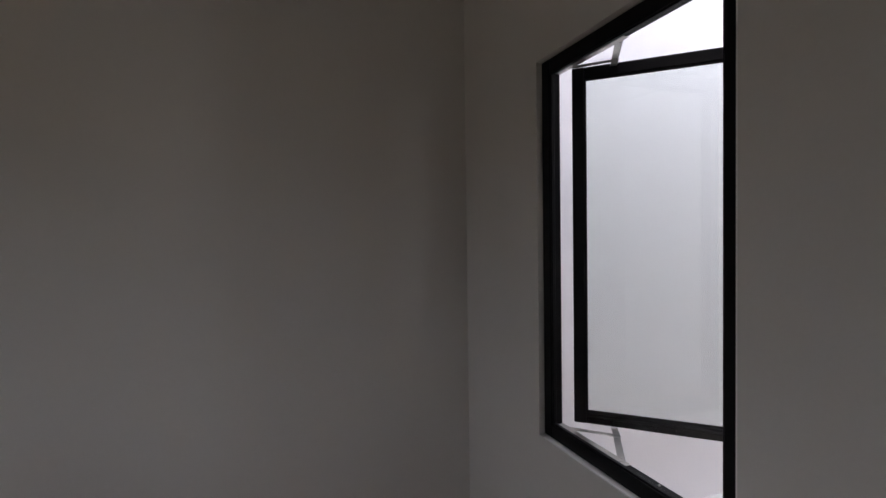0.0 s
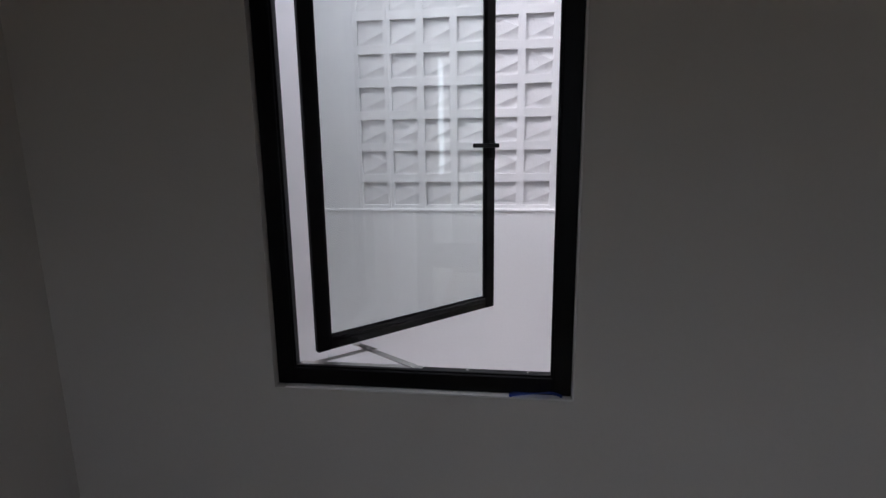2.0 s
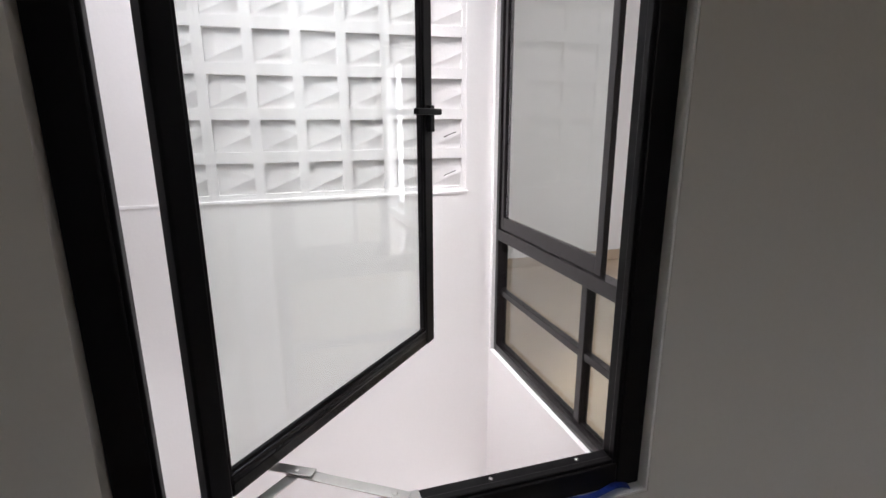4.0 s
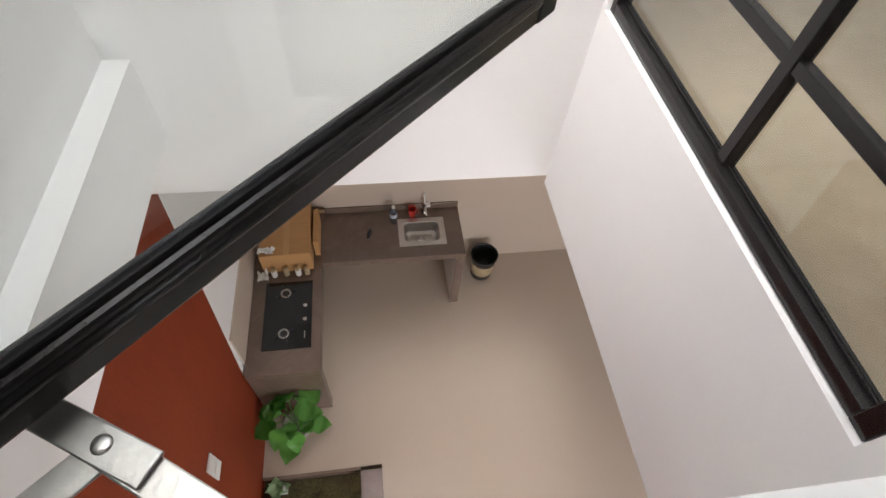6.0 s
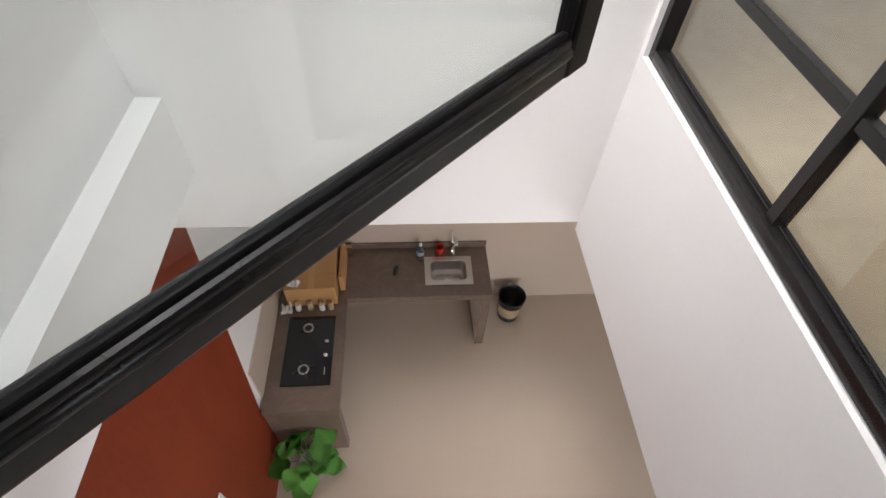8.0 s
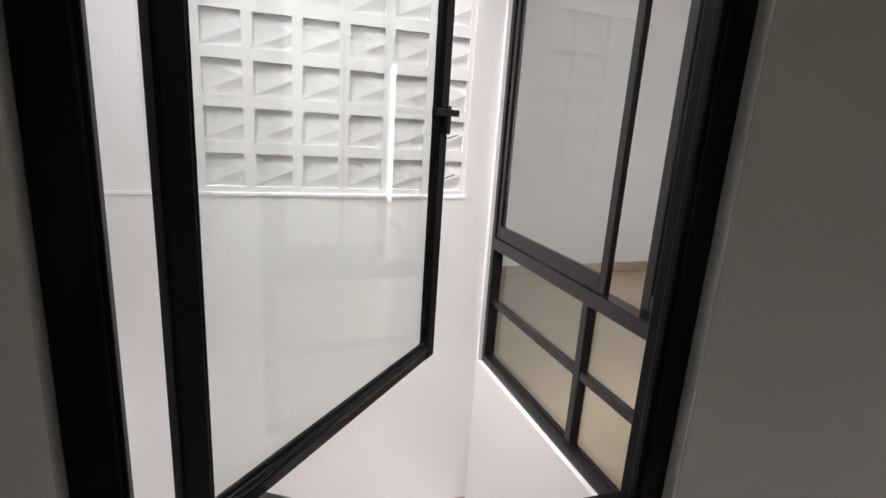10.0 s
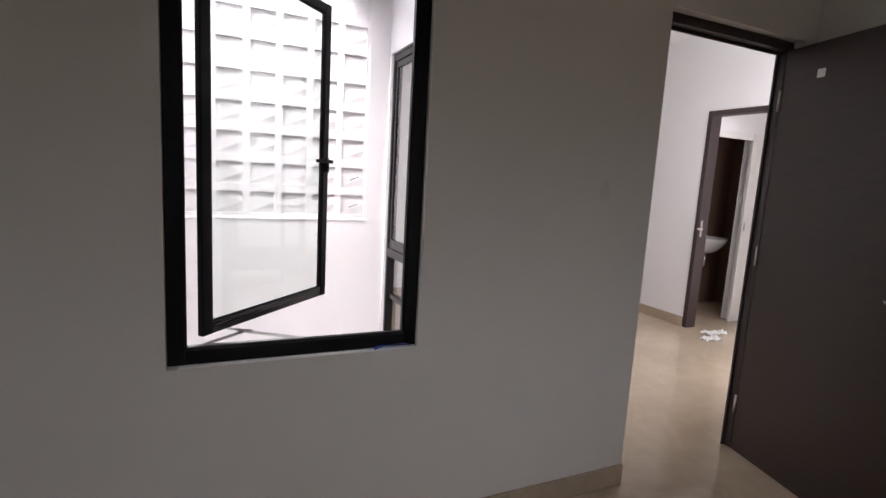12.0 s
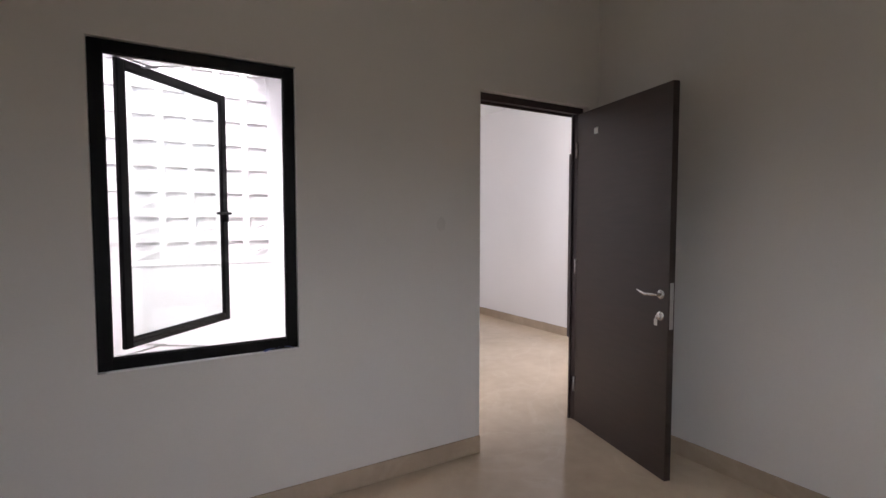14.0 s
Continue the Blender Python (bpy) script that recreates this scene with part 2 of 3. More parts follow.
structure("wall_north", wall_mesh("x", XW0, XW1, 0, YOUT, Z0, ZC, [(WX0, WX1, WZ0, WZ1), (DX0, DX1, Z0, DZ1)]), ROOM_PAINT_DIMMED, "off-white painted plaster wall with a window and a doorway, darkened to dim the room", "wall")
structure("wall_west", wall_mesh("y", -2.8, YOUT, XW0 - 0.12, XW0, Z0, ZC), ROOM_PAINT_DIMMED, "plain off-white painted wall, darkened to dim the room", "wall")
structure("wall_east", wall_mesh("y", -2.8, YOUT, XW1, XW1 + 0.12, Z0, ZC), ROOM_PAINT_DIMMED, "plain off-white painted wall behind the open door, darkened to dim the room", "wall")
structure("wall_south", wall_mesh("x", XW0 - 0.12, XW1 + 0.12, -2.92, -2.8, Z0, ZC, [(0.2, 1.6, 0.85, 2.1)]), ROOM_PAINT_DIMMED, "off-white painted wall with a second window, darkened to dim the room", "wall")
structure("ceiling", box(XW0 - 0.12, XW1 + 0.12, -2.92, YOUT, ZC, ZC + 0.12), CEILING, "plain white painted ceiling", "ceiling")
structure("floor", boxes([(XW0 - 0.12, 8.0, -3.52, YOUT, -0.15, Z0), (HX0, 8.0, YOUT, HY1 + 0.12, -0.15, Z0)]), FLOOR, "polished beige marbled tile floor", "floor")

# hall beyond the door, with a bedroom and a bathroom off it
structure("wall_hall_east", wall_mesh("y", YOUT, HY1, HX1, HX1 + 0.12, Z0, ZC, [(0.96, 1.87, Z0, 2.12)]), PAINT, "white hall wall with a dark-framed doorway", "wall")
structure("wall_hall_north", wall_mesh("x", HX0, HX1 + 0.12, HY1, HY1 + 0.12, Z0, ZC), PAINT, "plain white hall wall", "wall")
structure("wall_hall_south", wall_mesh("x", XW1 + 0.12, HX1 + 0.12, 0.0, YOUT, Z0, ZC, [(3.25, 4.15, 1.1, 2.3)]), PAINT, "white hall wall with an added window opening", "wall")
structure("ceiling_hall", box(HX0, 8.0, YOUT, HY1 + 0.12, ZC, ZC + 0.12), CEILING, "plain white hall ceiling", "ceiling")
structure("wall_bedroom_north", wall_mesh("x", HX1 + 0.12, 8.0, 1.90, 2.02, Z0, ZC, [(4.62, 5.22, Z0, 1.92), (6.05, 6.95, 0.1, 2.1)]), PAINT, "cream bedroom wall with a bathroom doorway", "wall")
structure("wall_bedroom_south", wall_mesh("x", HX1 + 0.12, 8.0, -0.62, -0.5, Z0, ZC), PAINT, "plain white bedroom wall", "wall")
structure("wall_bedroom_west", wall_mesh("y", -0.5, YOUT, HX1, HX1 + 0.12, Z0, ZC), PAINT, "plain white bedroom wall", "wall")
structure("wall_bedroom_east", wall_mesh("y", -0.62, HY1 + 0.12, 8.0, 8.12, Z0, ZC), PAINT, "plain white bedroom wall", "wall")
structure("ceiling_bedroom", box(HX1, 8.0, -0.62, YOUT, ZC, ZC + 0.12), CEILING, "plain white bedroom ceiling", "ceiling")
structure("wall_bath_north", box(HX1 + 0.12, 5.9, 2.62, 2.74, Z0, ZC), BATH_TILE, "dark brown tiled bathroom wall", "wall")
structure("wall_bath_east", box(5.9, 6.0, 2.02, 2.74, Z0, ZC), BATH_TILE, "dark brown tiled bathroom wall", "wall")


def skirting(name, rows):
    return structure(name, boxes(rows, 0.002), SKIRT, "beige tile skirting board", "skirting")


SK = 0.10
skirting("baseboard", [(XW0, DX0, -0.012, -0.0005, 0.001, SK)])
skirting("baseboard_east", [(XW1 - 0.012, XW1 - 0.0005, -2.8, -0.001, 0.001, SK)])
skirting("baseboard_west", [(XW0 + 0.0005, XW0 + 0.012, -2.8, -0.013, 0.001, SK)])
skirting("baseboard_hall", [(HX1 - 0.012, HX1 - 0.0005, 1.875, HY1 - 0.013, 0.001, SK), (HX1 - 0.012, HX1 - 0.0005, YOUT, 0.955, 0.001, SK)])
skirting("baseboard_hall_north", [(HX0, HX1, HY1 - 0.012, HY1 - 0.0005, 0.001, SK)])
skirting("baseboard_bedroom", [(5.325, 6.0, 1.888, 1.8995, 0.001, SK)])

# light well
structure("wall_well_west", boxes([(LWX0 - 0.12, LWX0, YOUT, LWY1, 0.05, 3.2), (LWX0 - 0.12, -0.398, YOUT, LWY1, -0.278, 0.05)]), WELL_PAINT, "white light well wall with a narrow ledge", "wall")
structure("wall_well_north", wall_mesh("x", LWX0 - 0.12, HX0, LWY1, LWY1 + 0.12, -0.60, 2.455, [(-0.232, 1.052, 1.055, 2.455)]), WELL_PAINT, "white light well wall with breeze blocks set in it", "wall")
structure("wall_well_east", wall_mesh("y", YOUT, LWY1, LWX1, HX0, -0.65, 2.455, [(0.20, 1.631, 0.223, 2.115)]), WELL_PAINT, "white light well wall with a tall window", "wall")
structure("wall_hall_west", wall_mesh("y", LWY1 + 0.12, HY1, HX0 - 0.10, HX0, Z0, ZC), PAINT, "plain white hall wall", "wall")
structure("wall_well_east_top", box(LWX1, HX0, YOUT, LWY1 + 0.12, 2.575, 3.2), WELL_PAINT, "white parapet over the light well", "wall")
structure("wall_well_south_top", box(LWX0 - 0.12, HX0, 0.0, YOUT, ZC + 0.12, 3.4), WELL_PAINT, "white parapet over the light well", "wall")
structure("roof_eave", box(0.92, HX0, YOUT, 2.3, 2.455, 2.575), WELL_PAINT, "white concrete eave over the light well", "eave")
structure("ground", box(-40, 40, -40, 40, ZK - 0.5, ZK - 0.3), SOIL, "bare ground under the house", "ground")

# kitchen below
KX0, KX1, KY0, KY1, KC = -0.65, 4.2, -3.1, 3.10, -0.45
structure("ceiling_kitchen", boxes([(KX0 - 0.26, KX1 + 0.12, LWY1 + 0.12, KY1 + 0.26, KC, KC + 0.12), (HX0, KX1 + 0.12, YOUT, LWY1 + 0.12, KC, KC + 0.12), (KX0 - 0.26, KX1 + 0.12, KY0 - 0.12, YOUT, KC, KC + 0.12), (KX0 - 0.26, LWX0 - 0.12, YOUT, LWY1 + 0.12, KC, KC + 0.12)]), CEILING, "white kitchen ceiling round the light well", "ceiling")
structure("well_edge_south", box(LWX0 - 0.12, HX0, 0.0, YOUT, KC + 0.12, Z0 - 0.15), WELL_PAINT, "white slab edge of the light well", "wall")
LOWER = Matrix.Translation((-0.052, 0.115, -0.113))   # from the drawn origin of the lower storey to its place


def settle(known):
    """Move all top-level things made since then to the lower storey's place."""
    for ob in list(bpy.data.objects):
        if ob not in known and ob.parent is None:
            ob.matrix_basis = LOWER @ ob.matrix_basis


upper = set(bpy.data.objects)
KT = KC + 0.117
structure("floor_kitchen", boxes([(KX0, KX1, 1.0, KY1, ZK - 0.15, ZK), (0.338, KX1, KY0, 1.0, ZK - 0.15, ZK), (KX0, 0.338, KY0, -0.9, ZK - 0.15, ZK)]), KFLOOR, "polished cream tile kitchen floor", "floor")


def side_wall(name, mat, label, y_low, y_high, far):
    """Kitchen side wall up to the paint line, which leans a little."""
    bm = bmesh.new()
    z0 = ZK - 0.15
    ring = [(y_low, z0), (y_low, CT_TOP), (y_high, KT), (far, KT), (far, z0)]
    a = [bm.verts.new((KX0 - 0.12, y, z)) for y, z in ring]
    b = [bm.verts.new((KX0, y, z)) for y, z in ring]
    bm.faces.new(a)
    bm.faces.new(b[::-1])
    for i in range(5):
        bm.faces.new((a[i], b[i], b[(i + 1) % 5], a[(i + 1) % 5]))
    bmesh.ops.recalc_face_normals(bm, faces=bm.faces)
    return structure(name, bm, mat, label, "wall")


CT_TOP = -2.515
side_wall("wall_kitchen_west", WELL_PAINT, "white kitchen wall", 1.56, 1.86, KY1)
side_wall("wall_terracotta", RED, "terracotta red painted wall beside the planting bed", 1.56, 1.86, KY0)
structure("wall_kitchen_north", box(KX0 - 0.12, KX1, KY1, KY1 + 0.12, ZK, KT), WELL_PAINT, "white kitchen wall", "wall")
structure("wall_kitchen_east", box(KX1, KX1 + 0.12, KY0, KY1 + 0.12, ZK, KT), WELL_PAINT, "plain white living room wall", "wall")
structure("wall_kitchen_south", wall_mesh("x", KX0 - 0.12, KX1 + 0.12, KY0 - 0.12, KY0, ZK, KT, [(1.3, 3.1, -2.9, -1.5)]), WELL_PAINT, "white living room wall with an opening added for a lamp", "wall")
structure("wall_tile_north", box(KX0 + 0.012, KX1, KY1 - 0.01, KY1 - 0.0005, ZK + 0.001, -1.9), KTILE, "cream glazed tile splashback", "tiling")
structure("wall_tile_west", box(KX0 + 0.0005, KX0 + 0.014, 1.64, KY1 - 0.0105, ZK + 0.001, -2.12), KTILE, "cream glazed tile splashback", "tiling")
settle(upper)


# ---- window to the light well ----
def frame_bars(x0, x1, z0, z1, y0, y1, w, bevel=0.003):
    """Four bars of a rectangular frame that meet end to end."""
    return [("jamb", box(x0, x0 + w, y0, y1, z0, z1, bevel)), ("jamb", box(x1 - w, x1, y0, y1, z0, z1, bevel)),
            ("head", box(x0 + w - 0.001, x1 - w + 0.001, y0 + 0.0006, y1 - 0.0006, z1 - w, z1 - 0.0006, bevel)), ("sill", box(x0 + w - 0.001, x1 - w + 0.001, y0 + 0.0006, y1 - 0.0006, z0 + 0.0006, z0 + w, bevel))]


def room_window():
    w = tagged(new("window_1"), "black aluminium casement window, its sash swung outwards", "window", kind="structure")
    y0, y1 = 0.020, 0.064
    for n, bm in frame_bars(WX0 + 0.002, FX1, FZ0, WZ1 - 0.002, y0, y1, 0.047):
        part(n, bm, ALU, w)
    # inner rebate lip that the sash closes against
    for n, bm in frame_bars(WX0 + 0.045, FX1 - 0.043, FZ0 + 0.043, WZ1 - 0.045, y0 + 0.004, y0 + 0.018, 0.010, 0.002):
        part("rebate", bm, ALU, w)
    part("outer_sill", box(WX0 - 0.01, WX1 + 0.01, y1 + 0.001, YOUT + 0.003, WZ0 - 0.02, WZ0 + 0.0015, 0.001), WELL_PAINT, w, "white plastered outer sill")
    part("sealant", box(WX0 + 0.03, WX1 - 0.001, 0.0005, y0 + 0.004, WZ0 + 0.0005, FZ0 + 0.001, 0.0008), SEAL_WHITENED, w, "white sealant along the sill, whitened for the lit reveal")
    part("sealant", box(FX1 - 0.001, WX1 - 0.0005, 0.0005, y0 + 0.004, WZ0 + 0.005, WZ1 - 0.004, 0.0008), SEAL_WHITENED, w)
    for x in (0.20, 0.52, 0.68):
        part("screw", lathe([(0, 0.0035), (0.003, 0.003), (0.0045, 0.001), (0.0045, 0)], 0, 0, 10), CHROME, w).location = (x, 0.050, FZ0 + 0.047)
    # sash, swung out on friction stays
    hx, hy, tx, ty = 0.098, 0.078, 0.576, 0.567
    length, angle = math.hypot(tx - hx, ty - hy), math.atan2(ty - hy, tx - hx)
    sash = thing("sash", "", "")
    sash.parent = w
    sash.matrix_basis = Matrix.Translation((hx, hy, 0)) @ Matrix.Rotation(angle, 4, "Z")
    z0, z1, th, sw = 0.823, 2.016, 0.022, 0.040
    for n, bm in frame_bars(0, length, z0, z1, 0, th, sw, 0.004):
        n = {"jamb": "stile", "head": "top_rail", "sill": "bottom_rail"}[n]
        local_part(n, bm, ALU_GREY if n == "bottom_rail" else ALU, sash)
    for n, bm in frame_bars(sw - 0.004, length - sw + 0.004, z0 + sw - 0.004, z1 - sw + 0.004, 0.004, 0.012, 0.010, 0.002):
        local_part("glazing_bead", bm, ALU, sash)
    pane = local_part("pane", box(sw - 0.004, length - sw + 0.004, 0.014, 0.019, z0 + sw - 0.004, z1 - sw + 0.004), GLASS, sash)
    pane.visible_shadow = False
    local_part("rail_ridge", tube([(sw + 0.002, 0.004, z0 + 0.027), (length - sw - 0.002, 0.004, z0 + 0.027)], 0.0065, 14), ALU_GREY, sash)
    hz = 1.395
    hb = boxes([(length - 0.032, length - 0.010, -0.012, -0.0005, hz - 0.045, hz + 0.015)], 0.003)
    add_box(hb, length - 0.120, length - 0.008, -0.030, -0.018, hz - 0.007, hz + 0.007, 0.003)
    add_box(hb, length - 0.028, length - 0.014, -0.020, -0.010, hz - 0.006, hz + 0.006, 0.002)
    local_part("handle", hb, ALU, sash, "black cockspur handle")
    # stays at foot and head
    for z, s in ((FZ0 + 0.051, 1), (2.009, -1)):
        stay = part("friction_stay", box(0.06, 0.40, 0.040, 0.060, z - 0.003, z - 0.0005, 0.0008), STEEL, w, "steel friction stay")
        for (ax, ay), (bx, by), dz in (((0.180, 0.179), (0.234, 0.147), 0.004), ((0.215, 0.158), (0.372, 0.052), 0.0), ((0.095, 0.050), (0.205, 0.148), -0.003)):
            ln, an = math.hypot(bx - ax, by - ay), math.atan2(by - ay, bx - ax)
            bm = box(-0.012, ln + 0.012, -0.0105, 0.0105, 0, 0.0025, 0.001)
            bm.transform(Matrix.Translation((ax, ay, z + s * dz)) @ Matrix.Rotation(an, 4, "Z"))
            part("stay_arm", bm, STEEL, stay)
        for px, py, dz in ((0.217, 0.157, 0.0066), (0.362, 0.059, 0.0026), (0.102, 0.056, -0.0004)):
            part("rivet", lathe([(0, 0.0016), (0.004, 0.0014), (0.0055, 0.0008), (0.0058, 0)], px, py, 16), STEEL, stay).location = (0, 0, z + s * dz)
    return w


room_window()


def south_window():
    w = tagged(new("window_3"), "black aluminium window with two panes", "window", kind="structure")
    for n, bm in frame_bars(0.202, 1.598, 0.852, 2.098, -2.89, -2.84, 0.045):
        part(n, bm, ALU, w)
    part("mullion", box(0.88, 0.92, -2.885, -2.845, 0.897, 2.053, 0.002), ALU, w)
    for a, b in ((0.247, 0.88), (0.92, 1.553)):
        part("pane", box(a, b, -2.868, -2.863, 0.897, 2.053), GLASS, w).visible_shadow = False


south_window()


def added_hall_window():
    w = tagged(new("window_4"), "unseen window added in the white hall wall for a fill lamp", "window", kind="structure")
    for n, bm in frame_bars(3.252, 4.148, 1.102, 2.298, 0.005, 0.04, 0.04):
        part(n, bm, ALU, w)
    part("pane", box(3.292, 4.108, 0.018, 0.023, 1.142, 2.258), GLASS, w).visible_shadow = False


added_hall_window()


def hall_window():
    """Tall window between the light well and the hall."""
    w = tagged(new("window_2"), "tall charcoal aluminium window with low fixed panes and a sliding sash", "window", kind="structure")
    x0, x1, y0, y1, z0, z1 = 1.200, 1.255, 0.205, 1.628, 0.226, 2.112

    def bar(name, a0, a1, c0, c1, d0=x0, d1=x1):
        return part(name, box(d0, d1, a0, a1, c0, c1, 0.003), ALU_GREY, w)
    bar("jamb", y0, y0 + 0.045, z0, z1)
    bar("jamb", y1 - 0.03, y1, z0, z1)
    bar("head", y0 + 0.044, y1 - 0.029, z1 - 0.045, z1 - 0.0006, x0 + 0.0006, x1 - 0.0006)
    bar("sill", y0 + 0.044, y1 - 0.029, z0 + 0.0006, z0 + 0.04, x0 + 0.0006, x1 - 0.0006)
    bar("sill_track", y0 + 0.046, y1 - 0.031, z0 + 0.041, z0 + 0.050, x0 + 0.026, x0 + 0.031)
    bar("transom", y0 + 0.044, y1 - 0.029, 0.814, 0.868, x0 - 0.002, x1 - 0.001)
    bar("mullion", 0.848, 0.884, z0 + 0.039, 0.815, x0 + 0.014, x1 - 0.002)
    for a, b in ((y0 + 0.044, 0.849), (0.883, y1 - 0.029)):
        bar("transom", a, b, 0.530, 0.560, x0 + 0.018, x1 - 0.006)
        for c, d in ((z0 + 0.04, 0.530), (0.560, 0.814)):
            p = part("pane", box(1.238, 1.243, a, b, c, d), GLASS, w)
            p.visible_shadow = False
    for name, a, b, d0, d1 in (("sliding_sash", 0.77, y1 - 0.031, 1.208, 1.230), ("sliding_sash", y0 + 0.046, 0.63, 1.233, 1.255)):
        s = part(name, boxes([(d0, d1, a, a + 0.034, 0.869, z1 - 0.046), (d0, d1, b - 0.034, b, 0.869, z1 - 0.046), (d0 + 0.001, d1 - 0.001, a + 0.034, b - 0.034, 0.869, 0.930), (d0 + 0.001, d1 - 0.001, a + 0.034, b - 0.034, z1 - 0.086, z1 - 0.046)], 0.002), ALU_GREY, w)
        p = part("pane", box((d0 + d1) / 2 - 0.003, (d0 + d1) / 2 + 0.002, a + 0.034, b - 0.034, 0.934, z1 - 0.084), GLASS, s)
        p.visible_shadow = False
    return w


hall_window()


# ---- door ----
def room_door():
    d = tagged(new("door_1"), "dark brown wooden door standing wide open", "door", kind="structure")
    y0, y1 = 0.048, YOUT + 0.004
    part("jamb", box(DX0 + 0.0005, DX0 + 0.03, y0, y1, 0.0005, DZ1 - 0.0005, 0.002), DOOR_FRAME, d)
    part("jamb", boxes([(DX1 - 0.045, DX1 - 0.0005, y0, y1, 0.0005, DZ1 - 0.0005), (DX1 - 0.058, DX1 - 0.044, y0 + 0.038, y1 - 0.002, 0.0005, DZ1 - 0.05)], 0.002), DOOR_FRAME, d)
    part("head", boxes([(DX0 + 0.03, DX1 - 0.045, y0, y1 - 0.0006, DZ1 - 0.042, DZ1 - 0.0006), (DX0 + 0.03, DX1 - 0.058, y0 + 0.038, y1 - 0.002, DZ1 - 0.058, DZ1 - 0.041)], 0.002), DOOR_FRAME, d)
    part("strike_plate", box(DX0 - 0.003, DX0 + 0.0, 0.02, 0.05, 0.93, 0.985, 0.001), BLACK_PLASTIC, d)
    hx, hy, tx, ty = 2.662, 0.046, 2.447, -0.79
    length, angle = math.hypot(tx - hx, ty - hy), math.atan2(ty - hy, tx - hx)
    leaf = thing("leaf", "", "")
    leaf.parent = d
    leaf.matrix_basis = Matrix.Translation((hx, hy, 0)) @ Matrix.Rotation(angle, 4, "Z")
    # along +x from the hinge; the face towards the window is -y
    local_part("panel", box(0, length, 0, 0.038, 0.003, 2.056, 0.002), DOOR, leaf)
    local_part("sticker", box(0.185, 0.225, -0.0012, 0.0, 1.897, 1.935, 0.0004), PAPER, leaf, "small white paper sticker")
    turn = Matrix.Rotation(radians(90), 4, "X")
    for z in (0.975, 0.862):
        r = lathe([(0, 0.009), (0.02, 0.009), (0.025, 0.006), (0.026, 0)], 0, 0, 26)
        r.transform(Matrix.Translation((length - 0.055, 0, z)) @ turn)
        local_part("rose", r, CHROME, leaf, "round satin chrome rose")
    bm = tube([(length - 0.055, -0.004, 0.975), (length - 0.055, -0.045, 0.975), (length - 0.075, -0.052, 0.975), (length - 0.11, -0.052, 0.971), (length - 0.145, -0.051, 0.978), (length - 0.178, -0.048, 0.987)], 0.0085, 12)
    local_part("lever", bm, CHROME, leaf, "curved satin chrome lever")
    bm = box(length - 0.060, length - 0.050, -0.03, -0.008, 0.856, 0.868, 0.002)
    add_box(bm, length - 0.066, length - 0.044, -0.032, -0.029, 0.815, 0.85, 0.0008)
    add_box(bm, length - 0.058, length - 0.052, -0.032, -0.029, 0.848, 0.86, 0.0005)
    local_part("key", bm, STEEL, leaf, "key hanging in the lock")
    local_part("lock_plate", boxes([(length - 0.0005, length + 0.0015, 0.008, 0.03, 0.80, 1.04), (length, length + 0.008, 0.012, 0.026, 0.955, 0.985)], 0.0005), STEEL, leaf, "steel lock faceplate on the edge")
    for z in (0.25, 1.05, 1.82):
        h = tube([(-0.004, -0.004, z - 0.05), (-0.004, -0.004, z + 0.05)], 0.007, 10)
        local_part("hinge", h, STEEL, leaf)
    return d


room_door()


def bedroom_door():
    d = tagged(new("door_2"), "dark brown door frame of an open bedroom doorway", "door", kind="structure")
    x0, x1 = HX1 - 0.008, HX1 + 0.124
    part("jamb", box(x0, x1, 1.826, 1.8695, 0.0005, 2.1195, 0.002), DOOR_FRAME, d)
    part("jamb", box(x0, x1, 0.9605, 1.005, 0.0005, 2.1195, 0.002), DOOR_FRAME, d)
    part("head", box(x0 + 0.0006, x1 - 0.0006, 1.005, 1.826, 2.075, 2.119, 0.002), DOOR_FRAME, d)
    plate = part("strike_plate", box(HX1 + 0.02, HX1 + 0.045, 1.822, 1.826, 0.92, 1.08, 0.001), STEEL, d)
    part("latch_hook", box(HX1 - 0.03, HX1 + 0.03, 1.80, 1.822, 0.985, 1.01, 0.003), CHROME, d)
    return d


bedroom_door()


def bath_door():
    d = tagged(new("door_3"), "white aluminium frame of a bathroom doorway", "door", kind="structure")
    part("jamb", box(5.14, 5.32, 1.865, 1.8995, 0.0005, 1.96, 0.003), WHITE_PLASTIC, d)
    part("head", box(4.6, 5.14, 1.87, 1.899, 1.90, 1.958, 0.003), WHITE_PLASTIC, d)
    part("latch", box(5.16, 5.175, 1.855, 1.865, 0.98, 1.06, 0.002), STEEL, d)
    return d


bath_door()


def wash_basin():
    b = thing("wash_basin", "white ceramic wall-hung wash basin on dark tiles", "basin", pose(5.36, 2.42, 0))
    prof = [(0.0, 0.66), (0.06, 0.66), (0.13, 0.70), (0.19, 0.775), (0.215, 0.83), (0.21, 0.842), (0.195, 0.835), (0.17, 0.785), (0.11, 0.725), (0.0, 0.715)]
    bm = lathe(prof, 0, 0, 32)
    local_part("bowl", bm, CERAMIC, b)
    local_part("ledge", box(-0.20, 0.20, 0.12, 0.199, 0.77, 0.845, 0.012), CERAMIC, b)
    local_part("tap", tube([(0, 0.15, 0.845), (0, 0.15, 0.93), (0, 0.12, 0.955), (0, 0.06, 0.945)], 0.011), CHROME, b)
    local_part("waste_pipe", tube([(0, 0, 0.665), (0, 0, 0.52), (0, 0.03, 0.48), (0, 0.08, 0.48), (0, 0.199, 0.48)], 0.016), CHROME, b)


wash_basin()


